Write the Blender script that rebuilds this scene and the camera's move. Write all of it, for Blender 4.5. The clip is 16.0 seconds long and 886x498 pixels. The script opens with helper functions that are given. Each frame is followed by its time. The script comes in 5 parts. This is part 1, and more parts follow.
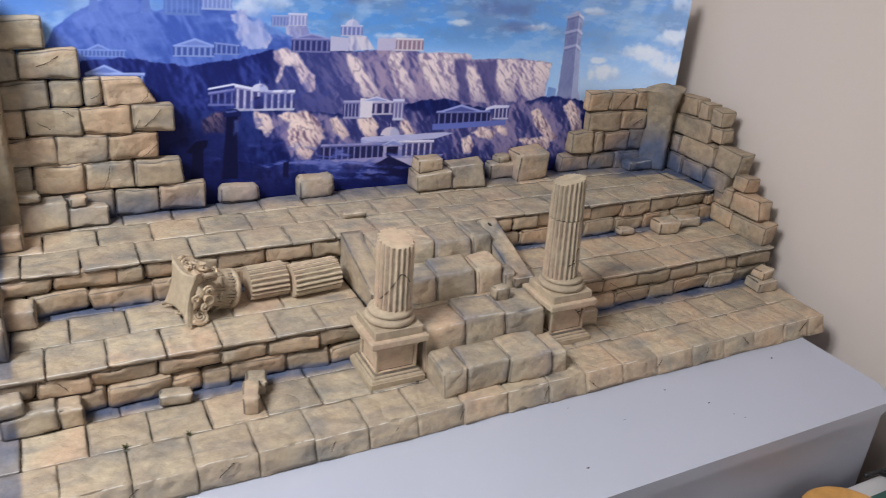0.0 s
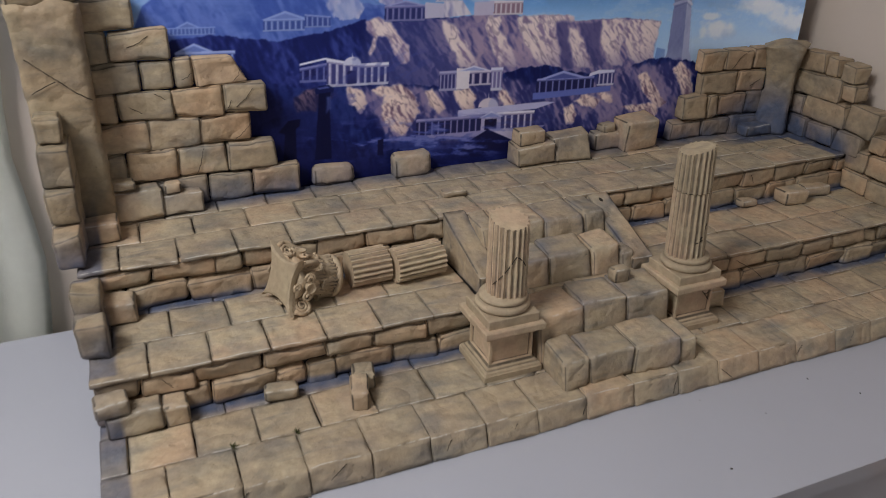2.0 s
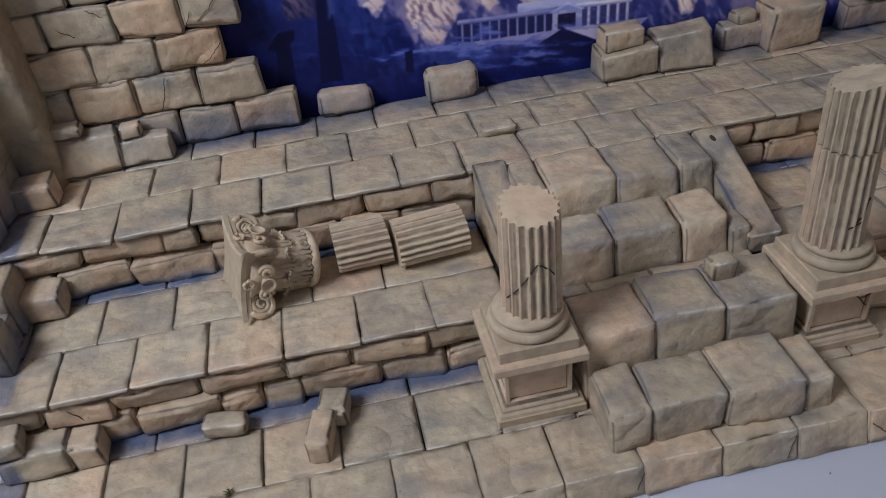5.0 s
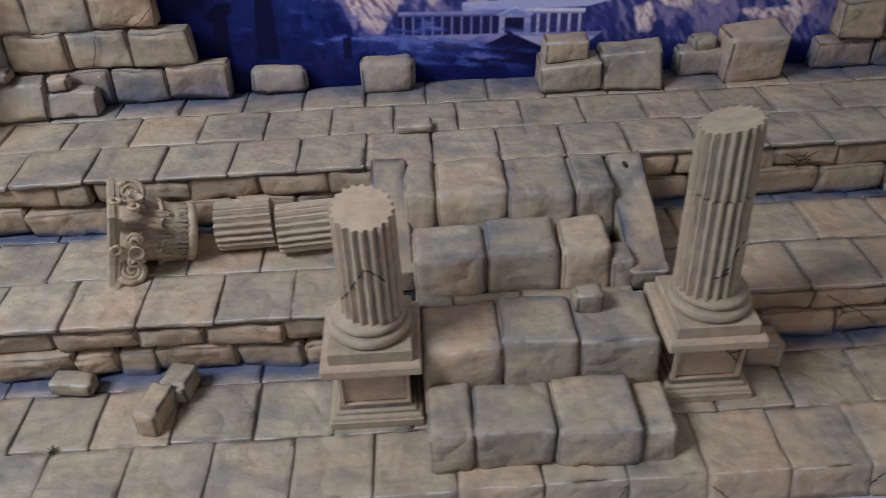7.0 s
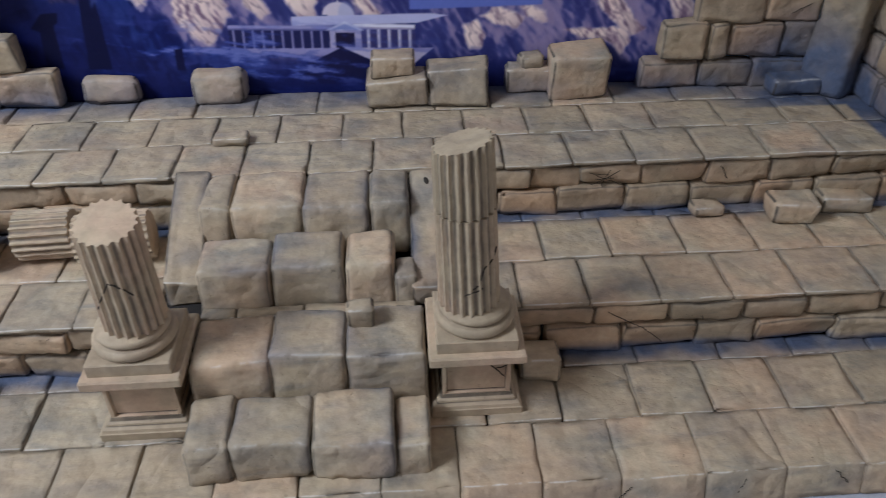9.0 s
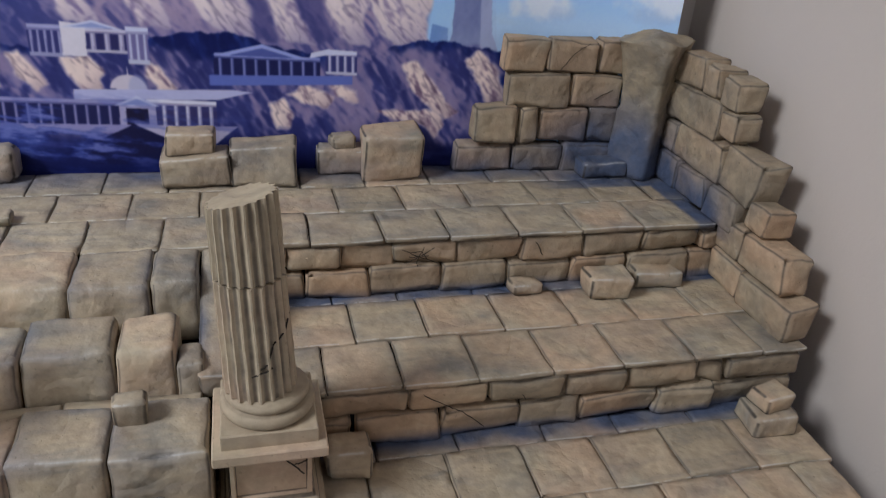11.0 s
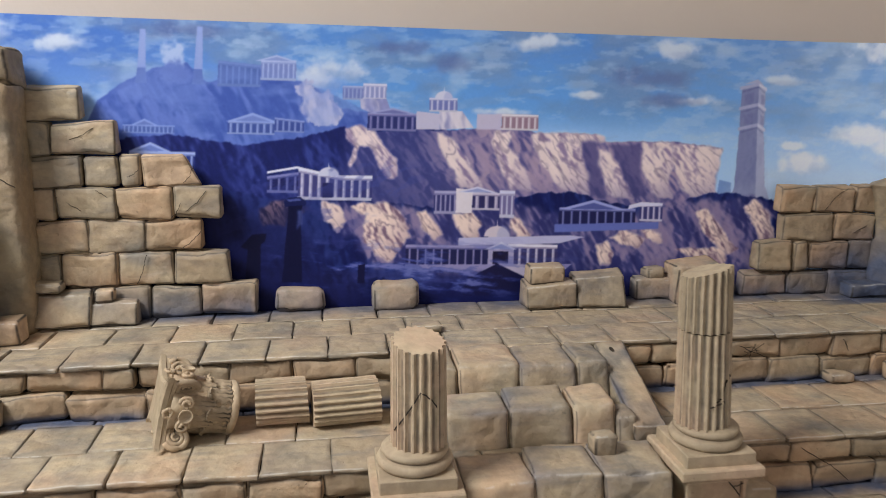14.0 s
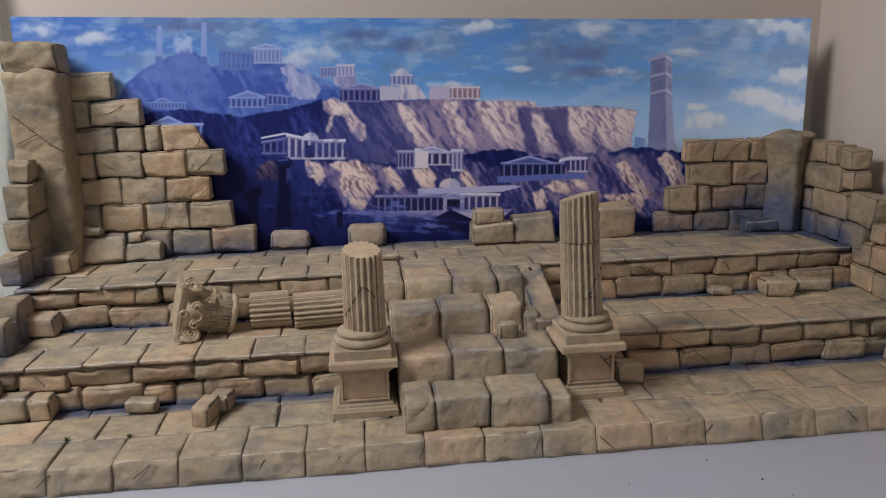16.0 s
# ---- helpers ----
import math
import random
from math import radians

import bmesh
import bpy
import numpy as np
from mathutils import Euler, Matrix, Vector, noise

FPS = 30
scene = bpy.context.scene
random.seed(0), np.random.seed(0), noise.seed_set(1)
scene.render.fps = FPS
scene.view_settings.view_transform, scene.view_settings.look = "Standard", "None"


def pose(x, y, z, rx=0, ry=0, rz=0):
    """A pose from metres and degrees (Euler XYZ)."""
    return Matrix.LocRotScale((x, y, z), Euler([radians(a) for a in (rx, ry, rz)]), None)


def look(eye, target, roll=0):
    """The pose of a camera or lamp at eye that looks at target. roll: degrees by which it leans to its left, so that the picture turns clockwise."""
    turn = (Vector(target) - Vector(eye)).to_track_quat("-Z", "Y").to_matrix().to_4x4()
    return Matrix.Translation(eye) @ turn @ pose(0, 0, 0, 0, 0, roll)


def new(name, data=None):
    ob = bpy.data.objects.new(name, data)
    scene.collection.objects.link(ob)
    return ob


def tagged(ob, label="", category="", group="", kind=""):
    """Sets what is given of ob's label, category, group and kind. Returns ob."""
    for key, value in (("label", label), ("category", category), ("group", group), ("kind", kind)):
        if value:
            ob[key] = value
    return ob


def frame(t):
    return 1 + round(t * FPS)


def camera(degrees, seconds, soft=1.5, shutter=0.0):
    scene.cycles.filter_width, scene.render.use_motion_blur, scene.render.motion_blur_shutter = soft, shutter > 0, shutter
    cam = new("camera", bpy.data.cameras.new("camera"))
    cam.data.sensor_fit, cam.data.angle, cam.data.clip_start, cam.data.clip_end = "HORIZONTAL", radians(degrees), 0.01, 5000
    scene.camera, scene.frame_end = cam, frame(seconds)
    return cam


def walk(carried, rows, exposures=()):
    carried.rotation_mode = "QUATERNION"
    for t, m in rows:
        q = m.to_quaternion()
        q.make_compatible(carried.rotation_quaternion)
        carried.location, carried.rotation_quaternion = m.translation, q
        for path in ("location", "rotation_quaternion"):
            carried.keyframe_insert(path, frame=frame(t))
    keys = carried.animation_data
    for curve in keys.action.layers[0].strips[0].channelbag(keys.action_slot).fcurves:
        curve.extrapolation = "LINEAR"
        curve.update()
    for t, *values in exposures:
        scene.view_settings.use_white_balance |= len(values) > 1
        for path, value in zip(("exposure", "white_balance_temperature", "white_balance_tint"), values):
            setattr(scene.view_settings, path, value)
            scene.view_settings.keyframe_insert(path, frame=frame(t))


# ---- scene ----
cam = camera(60.4, 16.0, soft=0.4, shutter=0.6)
PATH = [
    (0, (-0.021, -0.54, 0.481), (0.849, 1.061, -0.343), 4.5),
    (0.5, (-0.052, -0.531, 0.478), (0.794, 1.077, -0.358), 3.9),
    (1, (-0.06, -0.519, 0.475), (0.692, 1.124, -0.383), 2.4),
    (1.5, (-0.052, -0.506, 0.465), (0.647, 1.152, -0.407), 1.3),
    (2, (-0.032, -0.471, 0.459), (0.659, 1.181, -0.432), 0.7),
    (2.5, (0.001, -0.407, 0.453), (0.674, 1.234, -0.471), -0.4),
    (3, (0.034, -0.341, 0.437), (0.625, 1.233, -0.645), -2.1),
    (3.2, (0.044, -0.322, 0.432), (0.599, 1.244, -0.681), -2.8),
    (4.25, (0.114, -0.28, 0.431), (0.445, 1.293, -0.755), -5.4),
    (5.3, (0.182, -0.271, 0.421), (0.341, 1.329, -0.768), -6.0),
    (5.5, (0.191, -0.268, 0.412), (0.344, 1.334, -0.774), -4.2),
    (6, (0.225, -0.272, 0.415), (0.326, 1.327, -0.782), -3.5),
    (6.5, (0.258, -0.273, 0.414), (0.323, 1.322, -0.79), -3.0),
    (7, (0.3, -0.277, 0.417), (0.34, 1.322, -0.784), -2.4),
    (7.5, (0.346, -0.28, 0.423), (0.355, 1.322, -0.774), -2.1),
    (8, (0.383, -0.285, 0.428), (0.387, 1.319, -0.766), -2.0),
    (8.5, (0.421, -0.288, 0.426), (0.451, 1.315, -0.77), -1.4),
    (9, (0.436, -0.287, 0.424), (0.528, 1.317, -0.767), -0.6),
    (9.5, (0.44, -0.282, 0.423), (0.676, 1.32, -0.751), 1.8),
    (9.7, (0.439, -0.278, 0.423), (0.749, 1.321, -0.738), 3.0),
    (10.75, (0.472, -0.268, 0.383), (0.965, 1.41, -0.585), 5.0),
    (11.8, (0.417, -0.271, 0.361), (0.9, 1.511, -0.406), 3.2),
    (12, (0.382, -0.272, 0.369), (0.861, 1.518, -0.383), 2.8),
    (12.5, (0.31, -0.283, 0.383), (0.697, 1.557, -0.298), 1.3),
    (13, (0.259, -0.312, 0.375), (0.589, 1.573, -0.206), 0.3),
    (13.5, (0.222, -0.355, 0.362), (0.516, 1.566, -0.112), 0.1),
    (14, (0.207, -0.401, 0.343), (0.501, 1.535, -0.064), 0.2),
    (14.5, (0.213, -0.454, 0.341), (0.514, 1.484, -0.047), 0.0),
    (15, (0.235, -0.508, 0.333), (0.535, 1.427, -0.074), -0.3),
    (15.5, (0.25, -0.556, 0.334), (0.526, 1.377, -0.099), -0.7),
    (16, (0.262, -0.601, 0.333), (0.481, 1.337, -0.111), -1.4),
]
LIGHTING = [
    (0, 0.68, 6400, 11), (0.5, 0.68, 6400, 11), (0.6, 0.56, 6400, 11), (0.7, 0.28, 6400, 11), (1.0, -0.05, 6450, 11), (1.5, -0.06, 6500, 11), (2.0, -0.08, 6900, 11), (2.5, -0.12, 7150, 11), (3.2, -0.16, 6750, 10),
    (5.3, 0.06, 5850, 12), (6.5, 0.02, 5750, 12), (7.0, 0.03, 5750, 12), (7.5, 0.28, 5750, 11), (8.5, 0.30, 5800, 9), (9.7, 0.34, 5950, 9),
    (11.8, 0.36, 6150, 8), (12.5, 0.48, 6300, 7), (13, 0.52, 6700, 10), (14, 0.55, 6950, 10), (15, 0.37, 6850, 10), (15.5, 0.24, 6800, 10), (16, 0.05, 6800, 11),
]
walk(cam, [(t, look(eye, target, roll)) for t, eye, target, roll in PATH], LIGHTING)


# ---- world, sun, large lights ----
world = bpy.data.worlds.new("world")
scene.world = world
world.use_nodes = True
wn = world.node_tree.nodes
sky = wn.new("ShaderNodeTexSky")
sky.sky_type, sky.sun_disc = "NISHITA", False
sky.sun_elevation, sky.sun_rotation = radians(40), radians(200)
wn["Background"].inputs["Strength"].default_value = 0.1
world.node_tree.links.new(sky.outputs[0], wn["Background"].inputs["Color"])


def area_lamp(name, where, target, sx, sy, watts, colour):
    """An area lamp in a wall opening: the west window's daylight, and an added rear fill."""
    data = bpy.data.lights.new(name, "AREA")
    data.shape, data.size, data.size_y, data.energy, data.color = "RECTANGLE", sx, sy, watts, colour
    ob = new(name, data)
    ob.matrix_world = look(where, target)
    return ob


area_lamp("window_daylight", (-0.70, -0.30, 1.24), (-0.40, -0.02, 0.0), 0.52, 0.54, 19.4, (0.97, 0.98, 1.0))
# unseen fill added behind the camera to lift front faces; no window known there
area_lamp("rear_window_daylight", (-0.22, -2.18, 1.0), (-0.1, 0.0, 0.5), 0.9, 1.1, 1.5, (0.97, 0.98, 1.0))


# ---- materials ----
def material(name, rough=0.6):
    m = bpy.data.materials.new(name)
    m.use_nodes = True
    m.node_tree.nodes["Principled BSDF"].inputs["Roughness"].default_value = rough
    return m


class Nodes:
    """Short hand for building one material's node tree."""

    def __init__(self, m):
        self.tree = m.node_tree
        self.shader = m.node_tree.nodes["Principled BSDF"]

    def add(self, kind, **inputs):
        n = self.tree.nodes.new(kind)
        for key, value in inputs.items():
            self.put(n, key.replace("_", " "), value)
        return n

    def put(self, n, key, value):
        slot = n.inputs[int(key[1:])] if key[0] == "i" and key[1:].isdigit() else n.inputs[key]
        if isinstance(value, bpy.types.NodeSocket):
            self.tree.links.new(value, slot)
        else:
            slot.default_value = value

    def place(self):
        return self.add("ShaderNodeNewGeometry").outputs["Position"]

    def noise(self, scale, detail=4.0, rough=0.55, where=None, distort=0.0):
        return self.add("ShaderNodeTexNoise", Scale=scale, Detail=detail, Roughness=rough, Distortion=distort, Vector=where or self.place()).outputs["Fac"]

    def ramp(self, fac, *stops):
        n = self.add("ShaderNodeValToRGB", Fac=fac)
        e = n.color_ramp.elements
        while len(e) < len(stops):
            e.new(0.5)
        for el, (p, c) in zip(e, stops):
            el.position, el.color = p, (c, c, c, 1) if isinstance(c, (int, float)) else (*c, 1)
        return n.outputs["Color"]

    def mix(self, fac, a, b, how="MIX"):
        n = self.add("ShaderNodeMix")
        n.data_type, n.blend_type = "RGBA", how
        for slot, value in ((0, fac), (6, a), (7, b)):
            if isinstance(value, bpy.types.NodeSocket):
                self.tree.links.new(value, n.inputs[slot])
            else:
                n.inputs[slot].default_value = (*value, 1) if isinstance(value, tuple) else value
        return n.outputs[2]

    def math(self, how, a, b=0.0):
        n = self.add("ShaderNodeMath", i0=a, i1=b)
        n.operation = how
        return n.outputs[0]

    def attr(self, name):
        n = self.add("ShaderNodeAttribute")
        n.attribute_name = name
        return n

    def bump(self, height, strength, distance):
        n = self.add("ShaderNodeBump", Height=height, Strength=strength, Distance=distance)
        self.put(self.shader, "Normal", n.outputs[0])

    def colour(self, c):
        self.put(self.shader, "Base Color", c)


def stone_material(name, tan, grey, orange, orange_at, edge_amount=0.6, relief=1.0, clouds=0.78):
    """Cast plaster stone: tan airbrush with soft grey clouds, some stones tinted orange, blue glaze, pale dry-brushed edges."""
    m = material(name, 0.75)
    n = Nodes(m)
    where = n.place()
    own = n.add("ShaderNodeObjectInfo").outputs["Random"]

    def moved(x, y, z, sx=1.0, sy=1.0, sz=1.0):
        return n.add("ShaderNodeMapping", Vector=where, Location=(x, y, z), Scale=(sx, sy, sz)).outputs[0]

    # airbrushed clouds: broad ones, and streaks drawn along the courses
    broad = n.ramp(n.noise(30, 3, 0.5, moved(0, 0, 0, 0.7, 1.2, 1.2), 0.3), (0.44, 0), (0.68, 1))
    streak = n.ramp(n.noise(46, 4, 0.6, moved(4, 1, 7, 0.42, 1.5, 1.5), 0.5), (0.50, 0), (0.70, 1))
    cloud = n.math("MAXIMUM", n.math("MULTIPLY", broad, 0.85), n.math("MULTIPLY", streak, 0.75))
    sprayed = n.attr("spray").outputs["Fac"]
    rims = n.math("MULTIPLY", sprayed, n.ramp(n.noise(26, 3, 0.5, moved(1, 5, 2)), (0.38, 0.06), (0.62, 0.62)))
    c = n.mix(n.math("MAXIMUM", n.math("MULTIPLY", cloud, clouds), rims), tan, grey)
    # warm tints, on whole stones and in patches
    warm = n.math("MULTIPLY", n.ramp(own, (orange_at, 0.32), (min(0.99, orange_at + 0.4), 1)), n.ramp(n.noise(21, 3, 0.5, moved(2, 2, 5)), (0.38, 0.0), (0.60, 1)))
    c = n.mix(n.math("MULTIPLY", warm, 0.66), c, orange)
    pale = n.ramp(n.noise(62, 4, 0.6, moved(3, 1, 2), 0.8), (0.56, 0), (0.74, 1))
    c = n.mix(n.math("MULTIPLY", pale, 0.36), c, tuple(1.25 * v for v in tan))
    value = n.add("ShaderNodeHueSaturation", Color=c, Value=n.math("ADD", n.math("MULTIPLY", own, 0.26), 0.87), Saturation=1.0)
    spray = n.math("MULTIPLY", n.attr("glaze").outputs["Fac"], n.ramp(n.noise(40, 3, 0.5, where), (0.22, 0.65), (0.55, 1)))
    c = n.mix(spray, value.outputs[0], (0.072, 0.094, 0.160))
    swell = n.noise(44, 2, 0.5, where, 0.2)
    grain = n.noise(420, 4, 0.6, where)
    mottle = n.ramp(n.noise(120, 4, 0.6, where), (0.34, 0.88), (0.66, 1.09))
    c = n.mix(1.0, c, mottle, "MULTIPLY")
    pits = n.ramp(n.noise(260, 3, 0.6, moved(6, 3, 1)), (0.28, 1), (0.33, 0))
    c = n.mix(n.math("MULTIPLY", pits, 0.35), c, tuple(0.3 * v for v in tan))
    # dark paint washed into the joints, deepened to stand in for joint shadow
    washed = n.math("MULTIPLY", n.ramp(sprayed, (0.62, 0), (0.92, 1)), n.ramp(n.noise(60, 3, 0.6, moved(9, 2, 3)), (0.30, 0.35), (0.55, 1)))
    c = n.mix(n.math("MULTIPLY", washed, 0.92), c, (0.036, 0.030, 0.026))
    worn = n.math("MULTIPLY", n.math("POWER", n.attr("edge").outputs["Fac"], 1.8), n.ramp(n.noise(55, 5, 0.7, where), (0.44, 0), (0.54, 1)))
    c = n.mix(n.math("MULTIPLY", worn, edge_amount), c, (0.70, 0.69, 0.66))
    n.colour(c)
    n.put(n.shader, "Roughness", n.ramp(n.noise(50, 2, 0.5, where), (0.3, 0.58), (0.7, 0.82)))
    hewn = n.noise(85, 3, 0.55, where)
    height = n.math("ADD", n.math("MULTIPLY", swell, 0.8), n.math("MULTIPLY", grain, 0.05))
    plane = n.math("ABSOLUTE", n.math("SUBTRACT", n.noise(24, 1.2, 0.45, moved(5, 2, 1), 0.6), 0.5))
    height = n.math("ADD", height, n.math("MULTIPLY", plane, 1.3))
    height = n.math("ADD", height, n.math("MULTIPLY", hewn, 0.40))
    height = n.math("SUBTRACT", height, n.math("MULTIPLY", pits, 0.05))
    n.bump(height, min(1.0, 0.75 * relief), 0.0060 * max(1.0, relief))
    return m


STONE = stone_material("painted_stone", (0.425, 0.350, 0.244), (0.130, 0.142, 0.152), (0.47, 0.318, 0.205), 0.40, 0.62, 1.0, 0.76)
RISER = stone_material("painted_riser_stone", (0.392, 0.312, 0.212), (0.115, 0.110, 0.100), (0.445, 0.288, 0.178), 0.15, 0.35, 1.0, 0.6)
WARM = stone_material("orange_painted_stone", (0.430, 0.325, 0.215), (0.155, 0.132, 0.110), (0.465, 0.298, 0.182), -0.4, 0.35, 1.0, 0.5)
PILLAR = stone_material("dark_olive_painted_stone", (0.315, 0.255, 0.170), (0.125, 0.120, 0.108), (0.36, 0.24, 0.145), 0.6, 0.5, 1.0)
COLUMN = stone_material("sand_painted_column", (0.445, 0.366, 0.252), (0.185, 0.150, 0.112), (0.46, 0.32, 0.23), 0.2, 0.5, 0.16, 0.30)

CARVED = stone_material("brown_washed_carving", (0.445, 0.355, 0.245), (0.150, 0.110, 0.075), (0.44, 0.30, 0.19), 0.3, 0.4, 0.4, 0.35)


def plain_material(name, colour, rough, var=0.12, scale=8, bump=0.0, bump_scale=200, gloss=None):
    m = material(name, rough)
    n = Nodes(m)
    f = n.ramp(n.noise(scale, 5, 0.55), (0.3, 0), (0.7, 1))
    n.colour(n.mix(f, tuple(v * (1 - var) for v in colour), tuple(min(1, v * (1 + var)) for v in colour)))
    if bump:
        n.bump(n.noise(bump_scale, 3, 0.6), 0.4, bump)
    if gloss:
        n.put(n.shader, "Specular IOR Level", gloss)
    return m


MORTAR = plain_material("dark_joint_filler", (0.014, 0.012, 0.012), 0.95, 0.3, 60, 0.001, 300)
WASH = plain_material("dark_brown_wash", (0.120, 0.090, 0.060), 0.8, 0.4, 90)
CRACK = plain_material("dark_crack", (0.028, 0.022, 0.016), 0.9, 0.2, 60)
WALL = plain_material("beige_wall_paint", (0.585, 0.515, 0.465), 0.85, 0.03, 3, 0.0006, 160)
# the unseen ceiling is kept grey so that it bounces less light
CEILING = plain_material("dimmed_ceiling_paint", (0.36, 0.34, 0.32), 0.9, 0.02, 3)
FLOOR = plain_material("brown_floor_laminate", (0.14, 0.095, 0.06), 0.5, 0.2, 12)
TABLE = plain_material("white_laminate", (0.42, 0.44, 0.515), 0.32, 0.02, 5, 0.0002, 90)
FABRIC = plain_material("pale_green_grey_fabric", (0.86, 0.89, 0.85), 0.95, 0.06, 22, 0.0008, 500)
PLASTIC = plain_material("translucent_white_plastic", (0.52, 0.51, 0.51), 0.4, 0.12, 9)
SPECK = plain_material("dark_grit", (0.05, 0.045, 0.04), 0.8)
CABLE = plain_material("black_rubber", (0.012, 0.012, 0.013), 0.45)
WOOD = plain_material("honey_wood", (0.48, 0.25, 0.07), 0.45, 0.25, 40)
GREEN = plain_material("green_printed_board", (0.015, 0.075, 0.06), 0.4, 0.2, 30)
PALE = plain_material("pale_print", (0.6, 0.6, 0.55), 0.5)


# ---- mesh helpers ----
def mesh_of(name, verts, faces, mat, smooth=True, **attributes):
    me = bpy.data.meshes.new(name)
    me.from_pydata([tuple(v) for v in verts], [], faces)
    me.materials.append(mat)
    if smooth:
        me.polygons.foreach_set("use_smooth", [True] * len(me.polygons))
    for key, values in attributes.items():
        a = me.attributes.new(key, "FLOAT", "POINT")
        a.data.foreach_set("value", np.asarray(values, dtype=np.float32))
    me.update()
    return me


def thing(name, label, category, where, group="", kind=""):
    """An Empty at a thing's base."""
    ob = new(name)
    ob.location = where
    ob.empty_display_size = 0.02
    return tagged(ob, label, category, group, kind)


def base_of(ob):
    p = Vector((0, 0, 0))
    while ob:
        p += ob.location
        ob = ob.parent
    return p


def part(name, me, where, parent=None, label="", turn=(0, 0, 0)):
    """Links a mesh, whose own origin is to lie at where, under a thing or a part."""
    ob = new(name, me)
    ob.location = Vector(where) - base_of(parent)
    ob.rotation_euler = [radians(a) for a in turn]
    ob.parent = parent
    return tagged(ob, label)


def bm_part(name, bm, mat, parent=None, label="", where=(0, 0, 0), smooth=False, turn=(0, 0, 0)):
    me = bpy.data.meshes.new(name)
    bm.to_mesh(me)
    bm.free()
    me.materials.append(mat)
    if smooth:
        me.polygons.foreach_set("use_smooth", [True] * len(me.polygons))
    return part(name, me, where, parent, label, turn)


def box_bm(x0, x1, y0, y1, z0, z1, bevel=0.0, segments=2):
    bm = bmesh.new()
    bmesh.ops.create_cube(bm, size=1, matrix=Matrix.Translation(((x0 + x1) / 2, (y0 + y1) / 2, (z0 + z1) / 2)) @ Matrix.Diagonal((x1 - x0, y1 - y0, z1 - z0, 1)))
    if bevel:
        bmesh.ops.bevel(bm, geom=bm.edges[:], offset=bevel, segments=segments, affect="EDGES", profile=0.5)
    return bm


LATTICE = {}


def lattice(nx, ny, nz):
    """Surface points and faces of a box divided into ticks."""
    if (nx, ny, nz) in LATTICE:
        return LATTICE[nx, ny, nz]
    index, points, faces = {}, [], []

    def at(i, j, k):
        if (i, j, k) not in index:
            index[i, j, k] = len(points)
            points.append((i, j, k))
        return index[i, j, k]

    for a, b, c, n in ((0, 1, 2, (nx, ny, nz)), (1, 2, 0, (ny, nz, nx)), (2, 0, 1, (nz, nx, ny))):
        for side in (0, n[2] - 1):
            for i in range(n[0] - 1):
                for j in range(n[1] - 1):
                    quad = []
                    for di, dj in ((0, 0), (1, 0), (1, 1), (0, 1)):
                        q = [0, 0, 0]
                        q[a], q[b], q[c] = i + di, j + dj, side
                        quad.append(at(*q))
                    faces.append(quad if side else quad[::-1])
    LATTICE[nx, ny, nz] = points, faces
    return points, faces


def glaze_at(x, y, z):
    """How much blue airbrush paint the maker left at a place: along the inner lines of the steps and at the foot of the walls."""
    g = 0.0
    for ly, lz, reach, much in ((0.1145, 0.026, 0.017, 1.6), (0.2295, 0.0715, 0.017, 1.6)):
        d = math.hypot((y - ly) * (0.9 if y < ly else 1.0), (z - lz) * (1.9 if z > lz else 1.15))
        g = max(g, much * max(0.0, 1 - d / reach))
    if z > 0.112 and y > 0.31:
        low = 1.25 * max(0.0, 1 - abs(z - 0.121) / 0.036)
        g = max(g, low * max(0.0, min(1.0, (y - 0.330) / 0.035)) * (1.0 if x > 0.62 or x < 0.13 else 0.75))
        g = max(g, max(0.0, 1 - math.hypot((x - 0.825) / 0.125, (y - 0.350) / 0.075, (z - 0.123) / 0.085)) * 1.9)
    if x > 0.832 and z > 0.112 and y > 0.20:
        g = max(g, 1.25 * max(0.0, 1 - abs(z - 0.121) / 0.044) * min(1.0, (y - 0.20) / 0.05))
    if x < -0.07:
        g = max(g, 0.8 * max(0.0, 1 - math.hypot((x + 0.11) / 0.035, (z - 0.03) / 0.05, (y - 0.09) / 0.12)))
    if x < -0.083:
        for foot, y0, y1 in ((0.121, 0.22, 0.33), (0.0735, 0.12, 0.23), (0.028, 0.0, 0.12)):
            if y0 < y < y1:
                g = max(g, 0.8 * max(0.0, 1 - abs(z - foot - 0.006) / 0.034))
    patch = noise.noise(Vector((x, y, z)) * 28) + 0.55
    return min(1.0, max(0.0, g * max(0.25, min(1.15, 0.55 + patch))))


